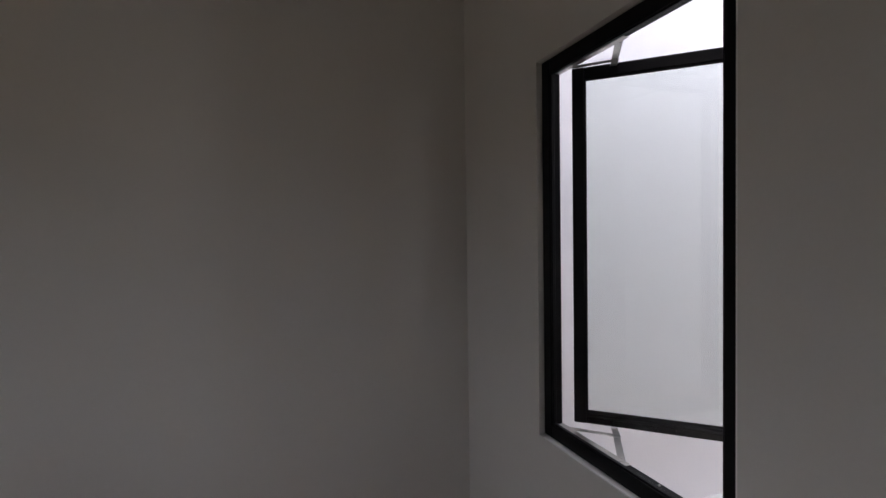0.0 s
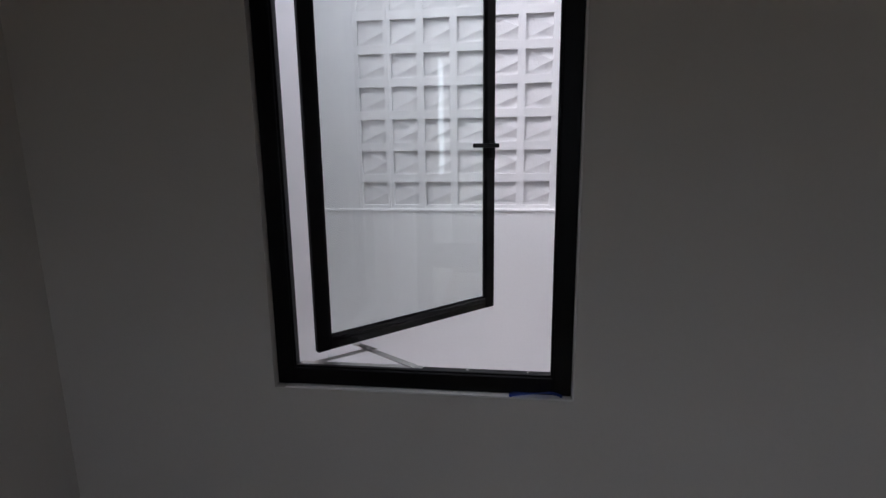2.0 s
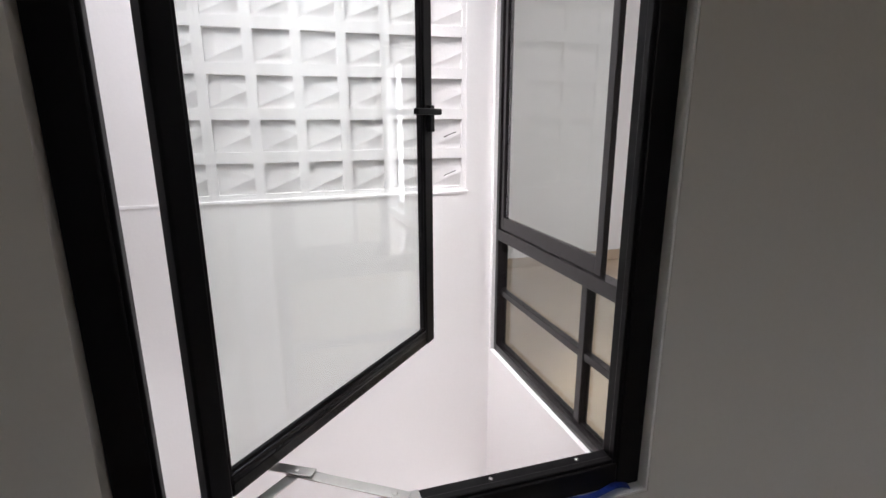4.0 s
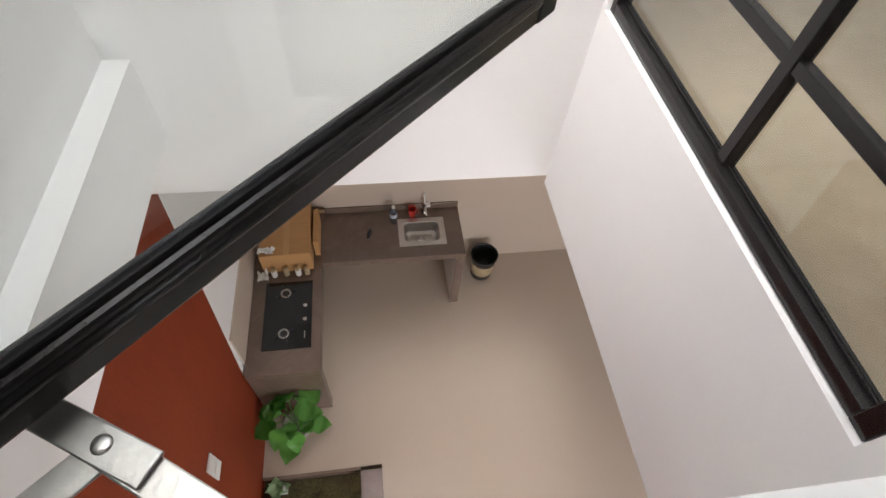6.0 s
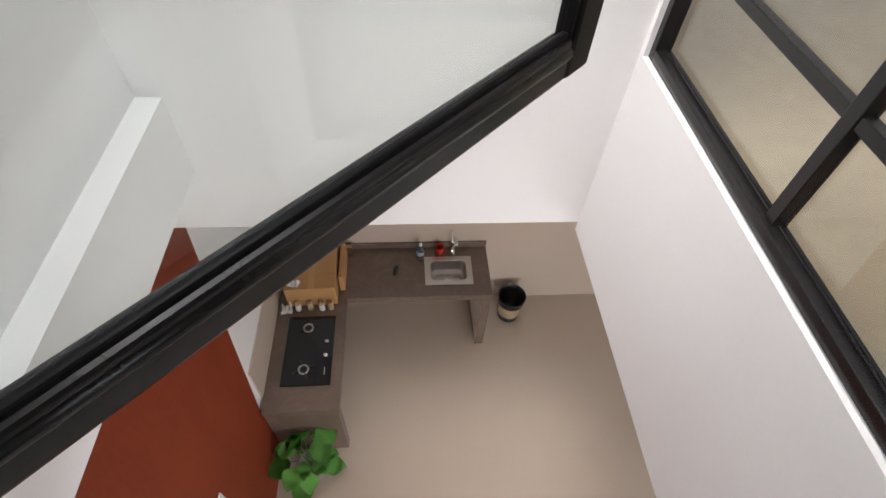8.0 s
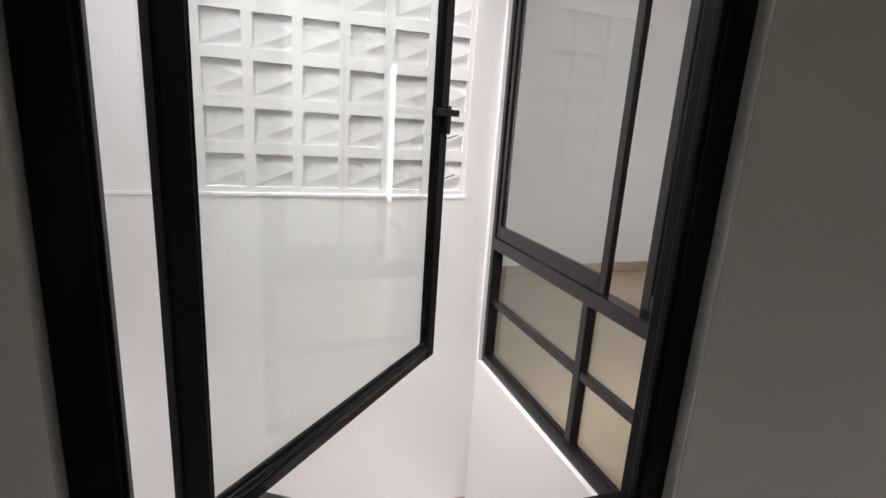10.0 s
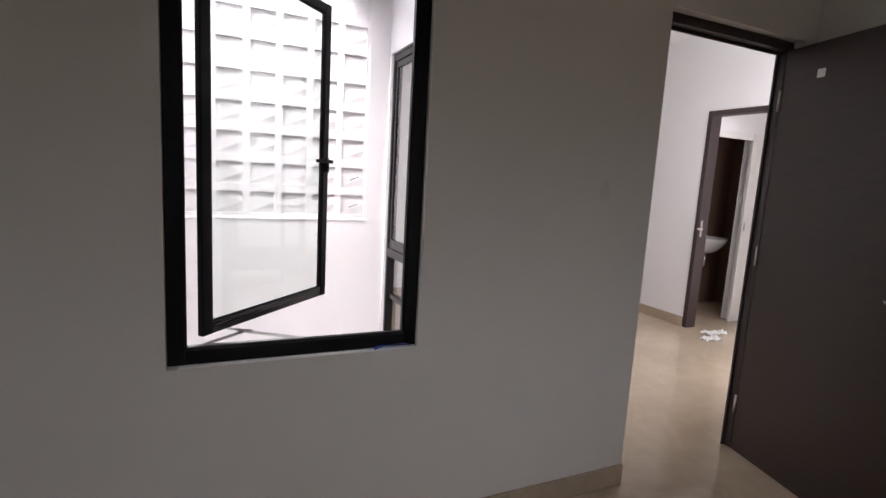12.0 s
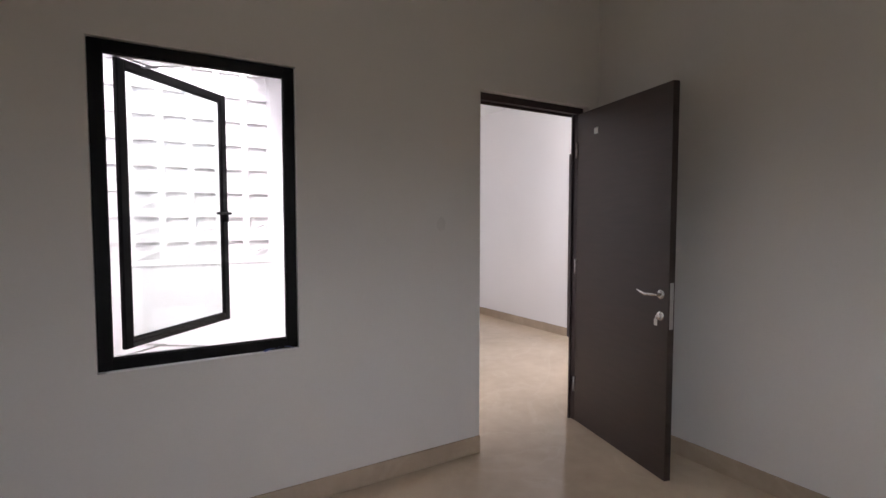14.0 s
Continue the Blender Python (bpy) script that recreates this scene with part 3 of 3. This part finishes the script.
def crumpled(name, label, category, cx, cy, z, sx, sy, seed, mat, height=0.03, n=14):
    """Thin creased sheet lying on a surface."""
    bm = bmesh.new()
    rnd = random.Random(seed)
    bmesh.ops.create_grid(bm, x_segments=n, y_segments=n, size=0.5)
    for v in bm.verts:
        a = math.atan2(v.co.y, v.co.x)
        k = 0.75 + 0.3 * noise.noise(Vector((math.cos(a) * 1.4 + seed, math.sin(a) * 1.4, 0)))
        h = abs(noise.noise(Vector((v.co.x * 4 + seed * 3, v.co.y * 4, seed)))) * height * 2.2
        v.co = Vector((cx + v.co.x * sx * k, cy + v.co.y * sy * k, z + 0.002 + h))
    bmesh.ops.solidify(bm, geom=bm.faces, thickness=0.0012)
    ob = mesh_object(name, bm, mat)
    return tagged(ob, label, category)


crumpled("paper_scrap", "crumpled white paper lying on the hall floor", "paper", 4.56, 1.60, 0.001, 0.30, 0.17, 3, PAPER)
crumpled("paper_scrap", "small torn white paper on the hall floor", "paper", 4.36, 1.47, 0.001, 0.26, 0.11, 8, PAPER)


def blue_strip():
    """Loose blue plastic strip on the window's inner sill."""
    bm = bmesh.new()
    cols = []
    for i in range(15):
        u = i / 14
        x = 0.63 + 0.135 * u
        y = 0.004 - 0.008 * math.sin(u * 5.0)
        z = WZ0 + 0.0035 + 0.016 * math.sin(u * math.pi) ** 0.7
        cols.append((bm.verts.new((x, y - 0.004, z)), bm.verts.new((x, y + 0.012, z + 0.005 * math.cos(u * 6)))))
    for a, b in zip(cols, cols[1:]):
        bm.faces.new((a[0], b[0], b[1], a[1]))
    bmesh.ops.solidify(bm, geom=bm.faces, thickness=0.0025)
    tagged(mesh_object("plastic_strip", bm, BLUE_PLASTIC), "curled strip of blue plastic lying on the window sill", "plastic strip")


blue_strip()


# ---- things of the kitchen ----
CT = -2.515
upper = set(bpy.data.objects)


def counter():
    c = thing("kitchen_counter", "L-shaped brown marble worktop on tiled supports", "counter", pose(KX0, KY1, ZK))
    wl, wr, front, back = KX0 + 0.0145, 1.212, 2.525, KY1 - 0.0105
    sx0, sx1, sy0, sy1 = 0.628, 1.048, 2.635, 2.955
    slab = boxes([(wl, sx0, front, back, CT - 0.04, CT), (sx1, wr, front, back, CT - 0.04, CT), (sx0, sx1, front, sy0, CT - 0.04, CT), (sx0, sx1, sy1, back, CT - 0.04, CT), (wl, -0.075, 1.535, front, CT - 0.04, CT)])
    bmesh.ops.remove_doubles(slab, verts=slab.verts, dist=1e-5)
    part("worktop", slab, MARBLE, c)
    part("front_edge", boxes([(-0.0745, wr + 0.001, front - 0.010, front - 0.0005, CT - 0.075, CT - 0.001), (-0.0745, -0.065, 1.526, front - 0.010, CT - 0.075, CT - 0.001), (wl + 0.001, -0.0745, 1.526, 1.5345, CT - 0.075, CT - 0.001)], 0.002), MARBLE, c)
    part("upstand", box(-0.10, wr + 0.001, back - 0.02, back - 0.0005, CT + 0.0005, CT + 0.068, 0.003), MARBLE, c)
    part("end_panel", box(wr - 0.08, wr - 0.004, front + 0.005, back, ZK + 0.0005, CT - 0.0405), WHITE_PLASTIC, c, "white plastered end support")
    part("end_facing", box(wr - 0.082, wr, front - 0.006, front + 0.0045, ZK + 0.0005, CT - 0.0755, 0.002), MARBLE, c, "brown marble facing")
    part("side_panel", box(wl, -0.077, 1.537, 1.61, ZK + 0.0005, CT - 0.0405), MARBLE, c)
    part("cabinet_front", box(-0.24, -0.22, 1.611, front, ZK + 0.0005, CT - 0.0405), WHITE_PLASTIC, c)


counter()


def sink():
    s = thing("kitchen_sink", "stainless steel inset sink in the marble worktop", "sink", pose(0.838, 2.795, CT))
    bm = bmesh.new()
    # rim ring and bowl from rounded rectangles
    def ring(hx, hy, r, z):
        pts = []
        for cx, cy, a0 in ((hx - r, hy - r, 0), (-hx + r, hy - r, 90), (-hx + r, -hy + r, 180), (hx - r, -hy + r, 270)):
            for k in range(6):
                a = radians(a0 + 90 * k / 5)
                pts.append(bm.verts.new((cx + r * math.cos(a), cy + r * math.sin(a), z)))
        return pts
    rings = [ring(0.217, 0.16, 0.004, 0.001), ring(0.217, 0.16, 0.004, 0.005), ring(0.165, 0.115, 0.045, 0.005), ring(0.16, 0.11, 0.05, 0.0), ring(0.15, 0.10, 0.05, -0.12), ring(0.12, 0.075, 0.05, -0.145)]
    for a, b in zip(rings, rings[1:]):
        for i in range(len(a)):
            j = (i + 1) % len(a)
            bm.faces.new((a[i], a[j], b[j], b[i]))
    bm.faces.new(rings[-1])
    bmesh.ops.recalc_face_normals(bm, faces=bm.faces)
    local_part("bowl", bm, STEEL, s)
    local_part("drain", lathe([(0, -0.140), (0.02, -0.141), (0.032, -0.143), (0.034, -0.1449)], 0, 0.02, 20), CHROME, s)
    local_part("waste_pipe", tube([(0, 0, -0.16), (0, 0, -0.45), (0, 0.1, -0.52), (0, 0.29, -0.52)], 0.02), WHITE_PLASTIC, s)


sink()


def tap():
    t = thing("kitchen_tap", "white and chrome kitchen tap behind the sink", "tap", pose(0.885, 3.02, CT))
    local_part("body", lathe([(0, 0.0), (0.024, 0.0), (0.024, 0.012), (0.015, 0.02), (0.014, 0.12), (0.018, 0.13), (0.018, 0.155), (0.0, 0.16)], 0, 0, 18), CHROME, t)
    local_part("spout", tube([(0, 0, 0.10), (0, -0.06, 0.135), (0, -0.11, 0.135), (0, -0.135, 0.115)], 0.010), CHROME, t)
    local_part("lever", tube([(0, 0, 0.155), (-0.005, 0.02, 0.20), (-0.008, 0.03, 0.25)], 0.007), WHITE_PLASTIC, t)
    local_part("cap", box(0.014, 0.05, -0.02, 0.02, 0.10, 0.13, 0.004), WHITE_PLASTIC, t)


tap()


def bottle():
    b = thing("water_bottle", "clear plastic water bottle with a blue tint", "bottle", pose(0.585, 2.93, CT + 0.0005))
    local_part("body", lathe([(0, 0.0), (0.03, 0.0), (0.034, 0.01), (0.034, 0.06), (0.031, 0.07), (0.034, 0.08), (0.034, 0.145), (0.028, 0.17), (0.013, 0.195), (0.013, 0.205)], 0, 0, 22), WATER_BOTTLE, b)
    local_part("label_band", lathe([(0.0345, 0.085), (0.0347, 0.087), (0.0347, 0.133), (0.0345, 0.135)], 0, 0, 22), material("label_film", (0.42, 0.45, 0.52), 0.4), b, "faded blue-grey label band")
    local_part("cap", lathe([(0.0, 0.222), (0.014, 0.222), (0.0155, 0.219), (0.0155, 0.203), (0.0, 0.203)], 0, 0, 18), WHITE_PLASTIC, b)


bottle()
cup = thing("plastic_cup", "red plastic cup beside the sink", "cup", pose(0.765, 3.0, CT + 0.0005))
local_part("body", lathe([(0, 0), (0.03, 0), (0.034, 0.03), (0.04, 0.095), (0.041, 0.098), (0.037, 0.096), (0.031, 0.03), (0.027, 0.004), (0, 0.004)], 0, 0, 24), RED_PLASTIC, cup)
local_part("cup_handle", tube([(0.036, 0, 0.075), (0.06, 0, 0.07), (0.062, 0, 0.035), (0.034, 0, 0.025)], 0.005), RED_PLASTIC, cup)


def sponge():
    bm = bmesh.new()
    bmesh.ops.create_uvsphere(bm, u_segments=20, v_segments=12, radius=0.5)
    bm.transform(pose(0.355, 2.80, CT + 0.013, 0, 0, -14) @ Matrix.Diagonal((0.04, 0.12, 0.026, 1)))
    for f in bm.faces:
        f.smooth = True
    tagged(mesh_object("lighter", bm, BLACK_PLASTIC), "small black oval plastic object on the worktop", "small object")


sponge()


def hob():
    h = thing("gas_hob", "black glass built-in gas hob with two burners", "hob", pose(-0.335, 2.03, CT + 0.0005))
    local_part("glass_top", box(-0.19, 0.19, -0.31, 0.31, 0, 0.008, 0.003), HOB, h)
    for y in (0.195, -0.175):
        b = local_part("burner", lathe([(0, 0.018), (0.02, 0.018), (0.028, 0.015), (0.03, 0.0085)], -0.025, y, 22), BLACK_PLASTIC, h)
        ring = local_part("burner_ring", lathe([(0.030, 0.0085), (0.042, 0.0085), (0.044, 0.014), (0.038, 0.018), (0.031, 0.015)], -0.025, y, 24), STEEL, b)
        for k in range(4):
            a = k * math.pi / 2 + 0.4
            local_part("pan_support", tube([(-0.025 + 0.035 * math.cos(a), y + 0.035 * math.sin(a), 0.022), (-0.025 + 0.075 * math.cos(a), y + 0.075 * math.sin(a), 0.022), (-0.025 + 0.085 * math.cos(a), y + 0.085 * math.sin(a), 0.009)], 0.0035, 6), BLACK_PLASTIC, b)
    for y in (0.065, -0.06):
        k = local_part("knob", lathe([(0, 0.026), (0.014, 0.026), (0.017, 0.023), (0.018, 0.0085)], 0.137, y, 20), CHROME, h)
        local_part("grip", box(0.12, 0.154, y - 0.004, y + 0.004, 0.026, 0.032, 0.0015), CHROME, k)
    local_part("trim_mark", box(0.133, 0.140, -0.225, -0.16, 0.008, 0.0092), CHROME, h)


hob()


def carton():
    c = thing("cardboard_box", "large brown cardboard box with taped flaps on the worktop", "box", pose(-0.345, 2.755, CT + 0.0005, 0, 0, 1.5))
    local_part("body", box(-0.215, 0.20, -0.30, 0.305, 0, 0.235, 0.004), CARD, c)
    local_part("flap", box(-0.214, 0.005, -0.299, 0.304, 0.2355, 0.241, 0.0015), CARD, c)
    f = local_part("flap", box(0.008, 0.199, -0.299, 0.304, 0.2355, 0.242, 0.0015), CARD, c)
    f.matrix_basis = Matrix.Rotation(radians(-1.2), 4, "Y")
    local_part("tape", box(-0.02, 0.03, -0.302, 0.306, 0.2425, 0.2435), TAPE, c, "strip of brown packing tape")
    local_part("cross_tape", box(-0.216, 0.0, 0.10, 0.106, 0.241, 0.2425), TAPE, c)


carton()
flat = thing("cardboard_sheet", "folded cardboard leaning beside the large box", "cardboard", pose(-0.112, 2.80, CT + 0.001))
local_part("sheet", box(-0.012, 0.030, -0.20, 0.17, 0, 0.20, 0.002), CARD, flat)
small = thing("small_carton", "small dark brown carton against the splashback", "box", pose(-0.09, 3.03, CT + 0.001))
local_part("body", box(-0.035, 0.05, -0.035, 0.035, 0, 0.10, 0.002), material("dark_card", (0.10, 0.05, 0.03), 0.8), small)
local_part("label_strip", box(-0.034, 0.051, -0.03, 0.01, 0.1003, 0.1013), CREAM_LABEL, small)


def jar(x, y, tall, mat):
    j = thing("spice_jar", "small cream-coloured jar standing before the box", "jar", pose(x, y, CT + 0.0005), "jars on the worktop")
    local_part("body", lathe([(0, 0), (0.021, 0), (0.024, 0.004), (0.024, tall), (0.018, tall + 0.01), (0.016, tall + 0.014)], 0, 0, 18), mat, j)
    local_part("lid", lathe([(0.0, tall + 0.028), (0.019, tall + 0.028), (0.021, tall + 0.025), (0.021, tall + 0.010), (0, tall + 0.010)], 0, 0, 18), CREAM_LABEL if mat is WHITE_PLASTIC else material("tan_lid", (0.5, 0.36, 0.22), 0.5), j)


for i, (x, t) in enumerate(((-0.46, 0.07), (-0.36, 0.065), (-0.262, 0.072), (-0.19, 0.06))):
    jar(x, 2.415 + 0.006 * (i % 2), t, CREAM_LABEL if i % 2 else WHITE_PLASTIC)
crumpled("plastic_bag", "crumpled white plastic bag on the worktop", "bag", -0.555, 2.40, CT, 0.12, 0.10, 21, PAPER, 0.06)
crumpled("plastic_bag", "crumpled white plastic bag lying on the cardboard box", "bag", -0.49, 2.50, CT + 0.243, 0.16, 0.08, 5, PAPER, 0.04)


def bin_thing():
    b = thing("waste_bin", "round black and cream waste bin beside the counter", "bin", pose(1.52, 2.86, ZK))
    local_part("body", lathe([(0, 0.0), (0.105, 0.0), (0.108, 0.005), (0.135, 0.335), (0.142, 0.34), (0.143, 0.352), (0.136, 0.354), (0.129, 0.33), (0.101, 0.01), (0, 0.01)], 0, 0, 36), BLACK_PLASTIC, b)
    local_part("pattern_band", lathe([(0.1150, 0.085), (0.1165, 0.087), (0.1305, 0.255), (0.1305, 0.258)], 0, 0, 36), CREAM_LABEL, b, "cream printed band")
    local_part("liner", lathe([(0.1285, 0.325), (0.10, 0.20), (0.06, 0.13), (0.0, 0.115)], 0, 0, 30), BLACK_PLASTIC, b, "black liner bag")


bin_thing()


def socket():
    s = thing("wall_socket", "white double socket plate on the terracotta wall", "socket", pose(KX0, 0.805, -2.12))
    local_part("plate", box(0.0005, 0.012, -0.055, 0.055, -0.115, 0.115, 0.003), WHITE_PLASTIC, s)
    local_part("outlet", box(0.012, 0.017, -0.042, 0.042, 0.010, 0.098, 0.003), WHITE_PLASTIC, s)
    local_part("outlet", box(0.012, 0.017, -0.042, 0.042, -0.098, -0.010, 0.003), WHITE_PLASTIC, s)



socket()

# ---- planting bed ----
structure("planting_bed", box(KX0, 0.338, -0.9, 1.0, ZK - 0.15, ZK - 0.10), SOIL, "sunken planting bed of dark mossy soil", "planting bed")


def coping():
    c = thing("bed_coping", "mauve marble coping of the planting bed, with a dark strip for the edge shadow", "coping", pose(0.24, 0, ZK))
    y = 0.965
    for ln in (0.24, 0.62, 0.62, 0.36):
        part("slab", box(0.155, 0.3375, y - ln + 0.004, y, ZK - 0.10, ZK + 0.006, 0.003), COPING, c)
        y -= ln
    part("slab", box(KX0 + 0.001, 0.1545, 0.9765, 0.9995, ZK - 0.10, ZK - 0.012, 0.003), MARBLE, c)


coping()


def moss_bed():
    """Uneven clumps of moss over the soil, joined."""
    rnd = random.Random(4)
    verts, faces = [], []
    for _ in range(5200):
        x, y = rnd.uniform(KX0 + 0.03, 0.15), rnd.uniform(-0.85, 0.955)
        r, h = rnd.uniform(0.006, 0.018), rnd.uniform(0.003, 0.011)
        base, a0 = len(verts), rnd.uniform(0, 6)
        zb = ZK - 0.101 + 0.012 * noise.noise(Vector((x * 5, y * 5, 0)))
        for k in range(5):
            a = a0 + k * math.tau / 5
            verts.append((x + r * math.cos(a) * rnd.uniform(0.7, 1.3), y + r * math.sin(a) * rnd.uniform(0.7, 1.3), zb))
        verts.append((x + rnd.uniform(-0.006, 0.006), y + rnd.uniform(-0.006, 0.006), zb + h))
        for k in range(5):
            faces.append((base + k, base + (k + 1) % 5, base + 5))
    me = bpy.data.meshes.new("moss")
    me.from_pydata(verts, [], faces)
    me.materials.append(MOSS)
    tagged(new("moss", me), "dry brown-green moss covering the planting bed", "moss", kind="stuff")


moss_bed()


def leaf_mesh(length, width, droop, cup=0.15, pinch=1.0):
    """One leaf along +x with a folded midrib, drooping at its tip."""
    bm = bmesh.new()
    rows = []
    n = 7
    for i in range(n + 1):
        u = i / n
        w = width * math.sin(math.pi * min(1, (u * 0.96 + 0.02)) ** 0.75) ** pinch * 0.5
        z = -droop * u * u + 0.02 * math.sin(u * 9)
        rows.append([bm.verts.new((length * u, s * w, z + cup * abs(s) * w)) for s in (-1, -0.5, 0, 0.5, 1)])
    for a, b in zip(rows, rows[1:]):
        for k in range(4):
            bm.faces.new((a[k], a[k + 1], b[k + 1], b[k]))
    bmesh.ops.solidify(bm, geom=bm.faces, thickness=0.0012)
    for f in bm.faces:
        f.smooth = True
    return bm


def mesh_only(name, bm, mat):
    me = bpy.data.meshes.new(name)
    bm.to_mesh(me)
    bm.free()
    me.materials.append(mat)
    return me


def leafy_plant():
    rnd = random.Random(11)
    p = thing("potted_plant", "leafy green plant with broad leaves in a pot by the counter", "plant", pose(-0.355, 1.36, ZK))
    local_part("pot", lathe([(0, 0), (0.085, 0), (0.09, 0.01), (0.115, 0.17), (0.122, 0.175), (0.122, 0.19), (0.11, 0.19), (0.105, 0.16), (0, 0.155)], 0, 0, 28), POT, p)
    data = [mesh_only("leaf", leaf_mesh(l, w, d), LEAF) for l, w, d in ((0.205, 0.185, 0.05), (0.175, 0.16, 0.04), (0.135, 0.12, 0.02))]
    for i in range(17):
        a = i * 2.4 + rnd.uniform(-0.3, 0.3)
        r = 0.03 + 0.13 * math.sqrt(i / 17) + rnd.uniform(-0.01, 0.02)
        z = 0.52 - 0.24 * (i / 17) + rnd.uniform(-0.03, 0.03)
        base = Vector((r * math.cos(a), r * math.sin(a), z))
        stem = local_part("stem", tube([(0.012 * math.cos(a), 0.012 * math.sin(a), 0.15), base * 0.55 + Vector((0, 0, 0.13)), base], 0.0035, 6), LEAF, p)
        lf = new("leaf", data[i % 3])
        lf.parent = stem
        lf.matrix_basis = Matrix.Translation(base) @ Matrix.Rotation(a + rnd.uniform(-0.4, 0.4), 4, "Z") @ Matrix.Rotation(rnd.uniform(-0.15, 0.45), 4, "Y")


leafy_plant()


def rosettes():
    rnd = random.Random(23)
    data = [mesh_only("leaf", leaf_mesh(l, w, d, 0.4), LEAF_PALE_LIFTED) for l, w, d in ((0.100, 0.082, 0.014), (0.080, 0.066, 0.006))]
    y = 0.90
    while y > -0.85:
        x = KX0 + 0.095 + rnd.uniform(-0.015, 0.02)
        p = thing("rosette_plant", "low pale green leafy plant beside the terracotta wall", "plant", pose(x, y, ZK - 0.10), "plants along the wall")
        stem = local_part("stem", tube([(0, 0, 0), (0.003, 0.002, 0.09)], 0.006, 6), LEAF_PALE_LIFTED, p)
        for i in range(13):
            a = i * 2.4 + rnd.uniform(-0.3, 0.3)
            lf = new("leaf", data[i % 2])
            lf.parent = p
            s = rnd.uniform(0.75, 1.2)
            lf.matrix_basis = Matrix.Translation((0, 0, 0.055 + 0.003 * i)) @ Matrix.Rotation(a, 4, "Z") @ Matrix.Rotation(-0.05 - 0.065 * i, 4, "Y") @ Matrix.Diagonal((s, s, s, 1))
        y -= rnd.uniform(0.105, 0.15)


rosettes()
lamp = thing("garden_spot", "small square white garden light in the bed corner", "lamp", pose(-0.50, 0.905, ZK - 0.10))
local_part("housing", box(-0.045, 0.045, -0.035, 0.035, 0.0, 0.045, 0.004), WHITE_PLASTIC, lamp)
local_part("lens", box(-0.03, 0.03, -0.022, 0.022, 0.0455, 0.049, 0.002), CERAMIC, lamp)

settle(upper)

structure("block_sill", box(LWX0, 1.062, LWY1 - 0.004, LWY1 + 0.003, 1.040, 1.0545, 0.0015), WELL_PAINT, "thin white ledge under the breeze blocks", "ledge")

# steel post on the wall's top
structure("canopy_post", box(0.765, 0.825, LWY1 + 0.03, LWY1 + 0.09, 2.457, 3.2, 0.004), GREY_STEEL, "grey steel canopy post on the wall", "post")


structure("canopy_bar", box(0.35, 0.38, YOUT, LWY1 + 0.12, 2.70, 2.74, 0.003), GREY_STEEL, "thin grey steel canopy bar over the light well", "bar")
structure("canopy_bar_cross", box(LWX0 - 0.12, 0.92, 0.80, 0.83, 2.741, 2.78, 0.003), GREY_STEEL, "thin grey steel canopy bar over the light well", "bar")


# ---- breeze blocks ----
def breeze_blocks():
    holder = bpy.data.objects["wall_well_north"]
    px, pz, hw, hh, d = 0.1834, 0.175, 0.143, 0.130, 0.10
    bm = bmesh.new()
    mx, mz = (px - hw) / 2, (pz - hh) / 2
    for r in ((0, mx, 0, d, 0, pz), (px - mx, px, 0, d, 0, pz), (mx, px - mx, 0, d, 0, mz), (mx, px - mx, 0, d, pz - mz, pz), (mx, px - mx, 0.0185, d, mz, pz - mz)):
        add_box(bm, *r)
    # folded back face: a ridge rises across the opening, the upper half leans up, the lower half tucks under
    ring = [((mx, pz - mz), 0.018), ((px - mx, pz - mz), 0.015), ((px - mx, mz + hh * 0.54), 0.004), ((mx, mz + 0.008), 0.014), ((mx, mz), 0.016), ((px - mx, mz), 0.017)]
    v = [bm.verts.new((x, y, z)) for (x, z), y in ring]
    bm.faces.new((v[0], v[1], v[2], v[3]))
    bm.faces.new((v[3], v[2], v[5], v[4]))
    bmesh.ops.recalc_face_normals(bm, faces=bm.faces)
    me = mesh_only("breeze_block", bm, BLOCK)
    for c in range(7):
        for r in range(8):
            ob = new("breeze_block", me)
            ob.parent = holder
            ob.location = (-0.232 + c * px, LWY1 + 0.004 + 0.0015 * ((c * 5 + r * 3) % 3), 1.055 + r * pz)


breeze_blocks()


def wire_stub(z):
    bm = tube([(0.944, LWY1 - 0.004, z), (0.962, LWY1 - 0.006, z + 0.009), (1.0, LWY1 - 0.003, z + 0.022)], 0.0022, 6)
    tagged(mesh_object("wire_stub", bm, BLACK_PLASTIC), "short dark wire stuck in a breeze block", "wire", "wires in the breeze blocks")


wire_stub(1.128)
wire_stub(1.303)


def wall_smudge():
    """Faint worn patch of paint beside the door."""
    bm = bmesh.new()
    bmesh.ops.create_circle(bm, cap_ends=True, segments=18, radius=1.0)
    for v in bm.verts:
        k = 1 + 0.35 * noise.noise(v.co * 1.7)
        v.co = Vector((1.575 + 0.030 * k * v.co.x, -0.0008, 1.338 + 0.036 * k * v.co.y))
    ob = mesh_object("smudge", bm, material("worn_paint", (0.55, 0.525, 0.495), 0.8, second=(0.61, 0.583, 0.55), scale=22, grain=90, bump=0.05))
    ob.parent = bpy.data.objects["wall_north"]


wall_smudge()
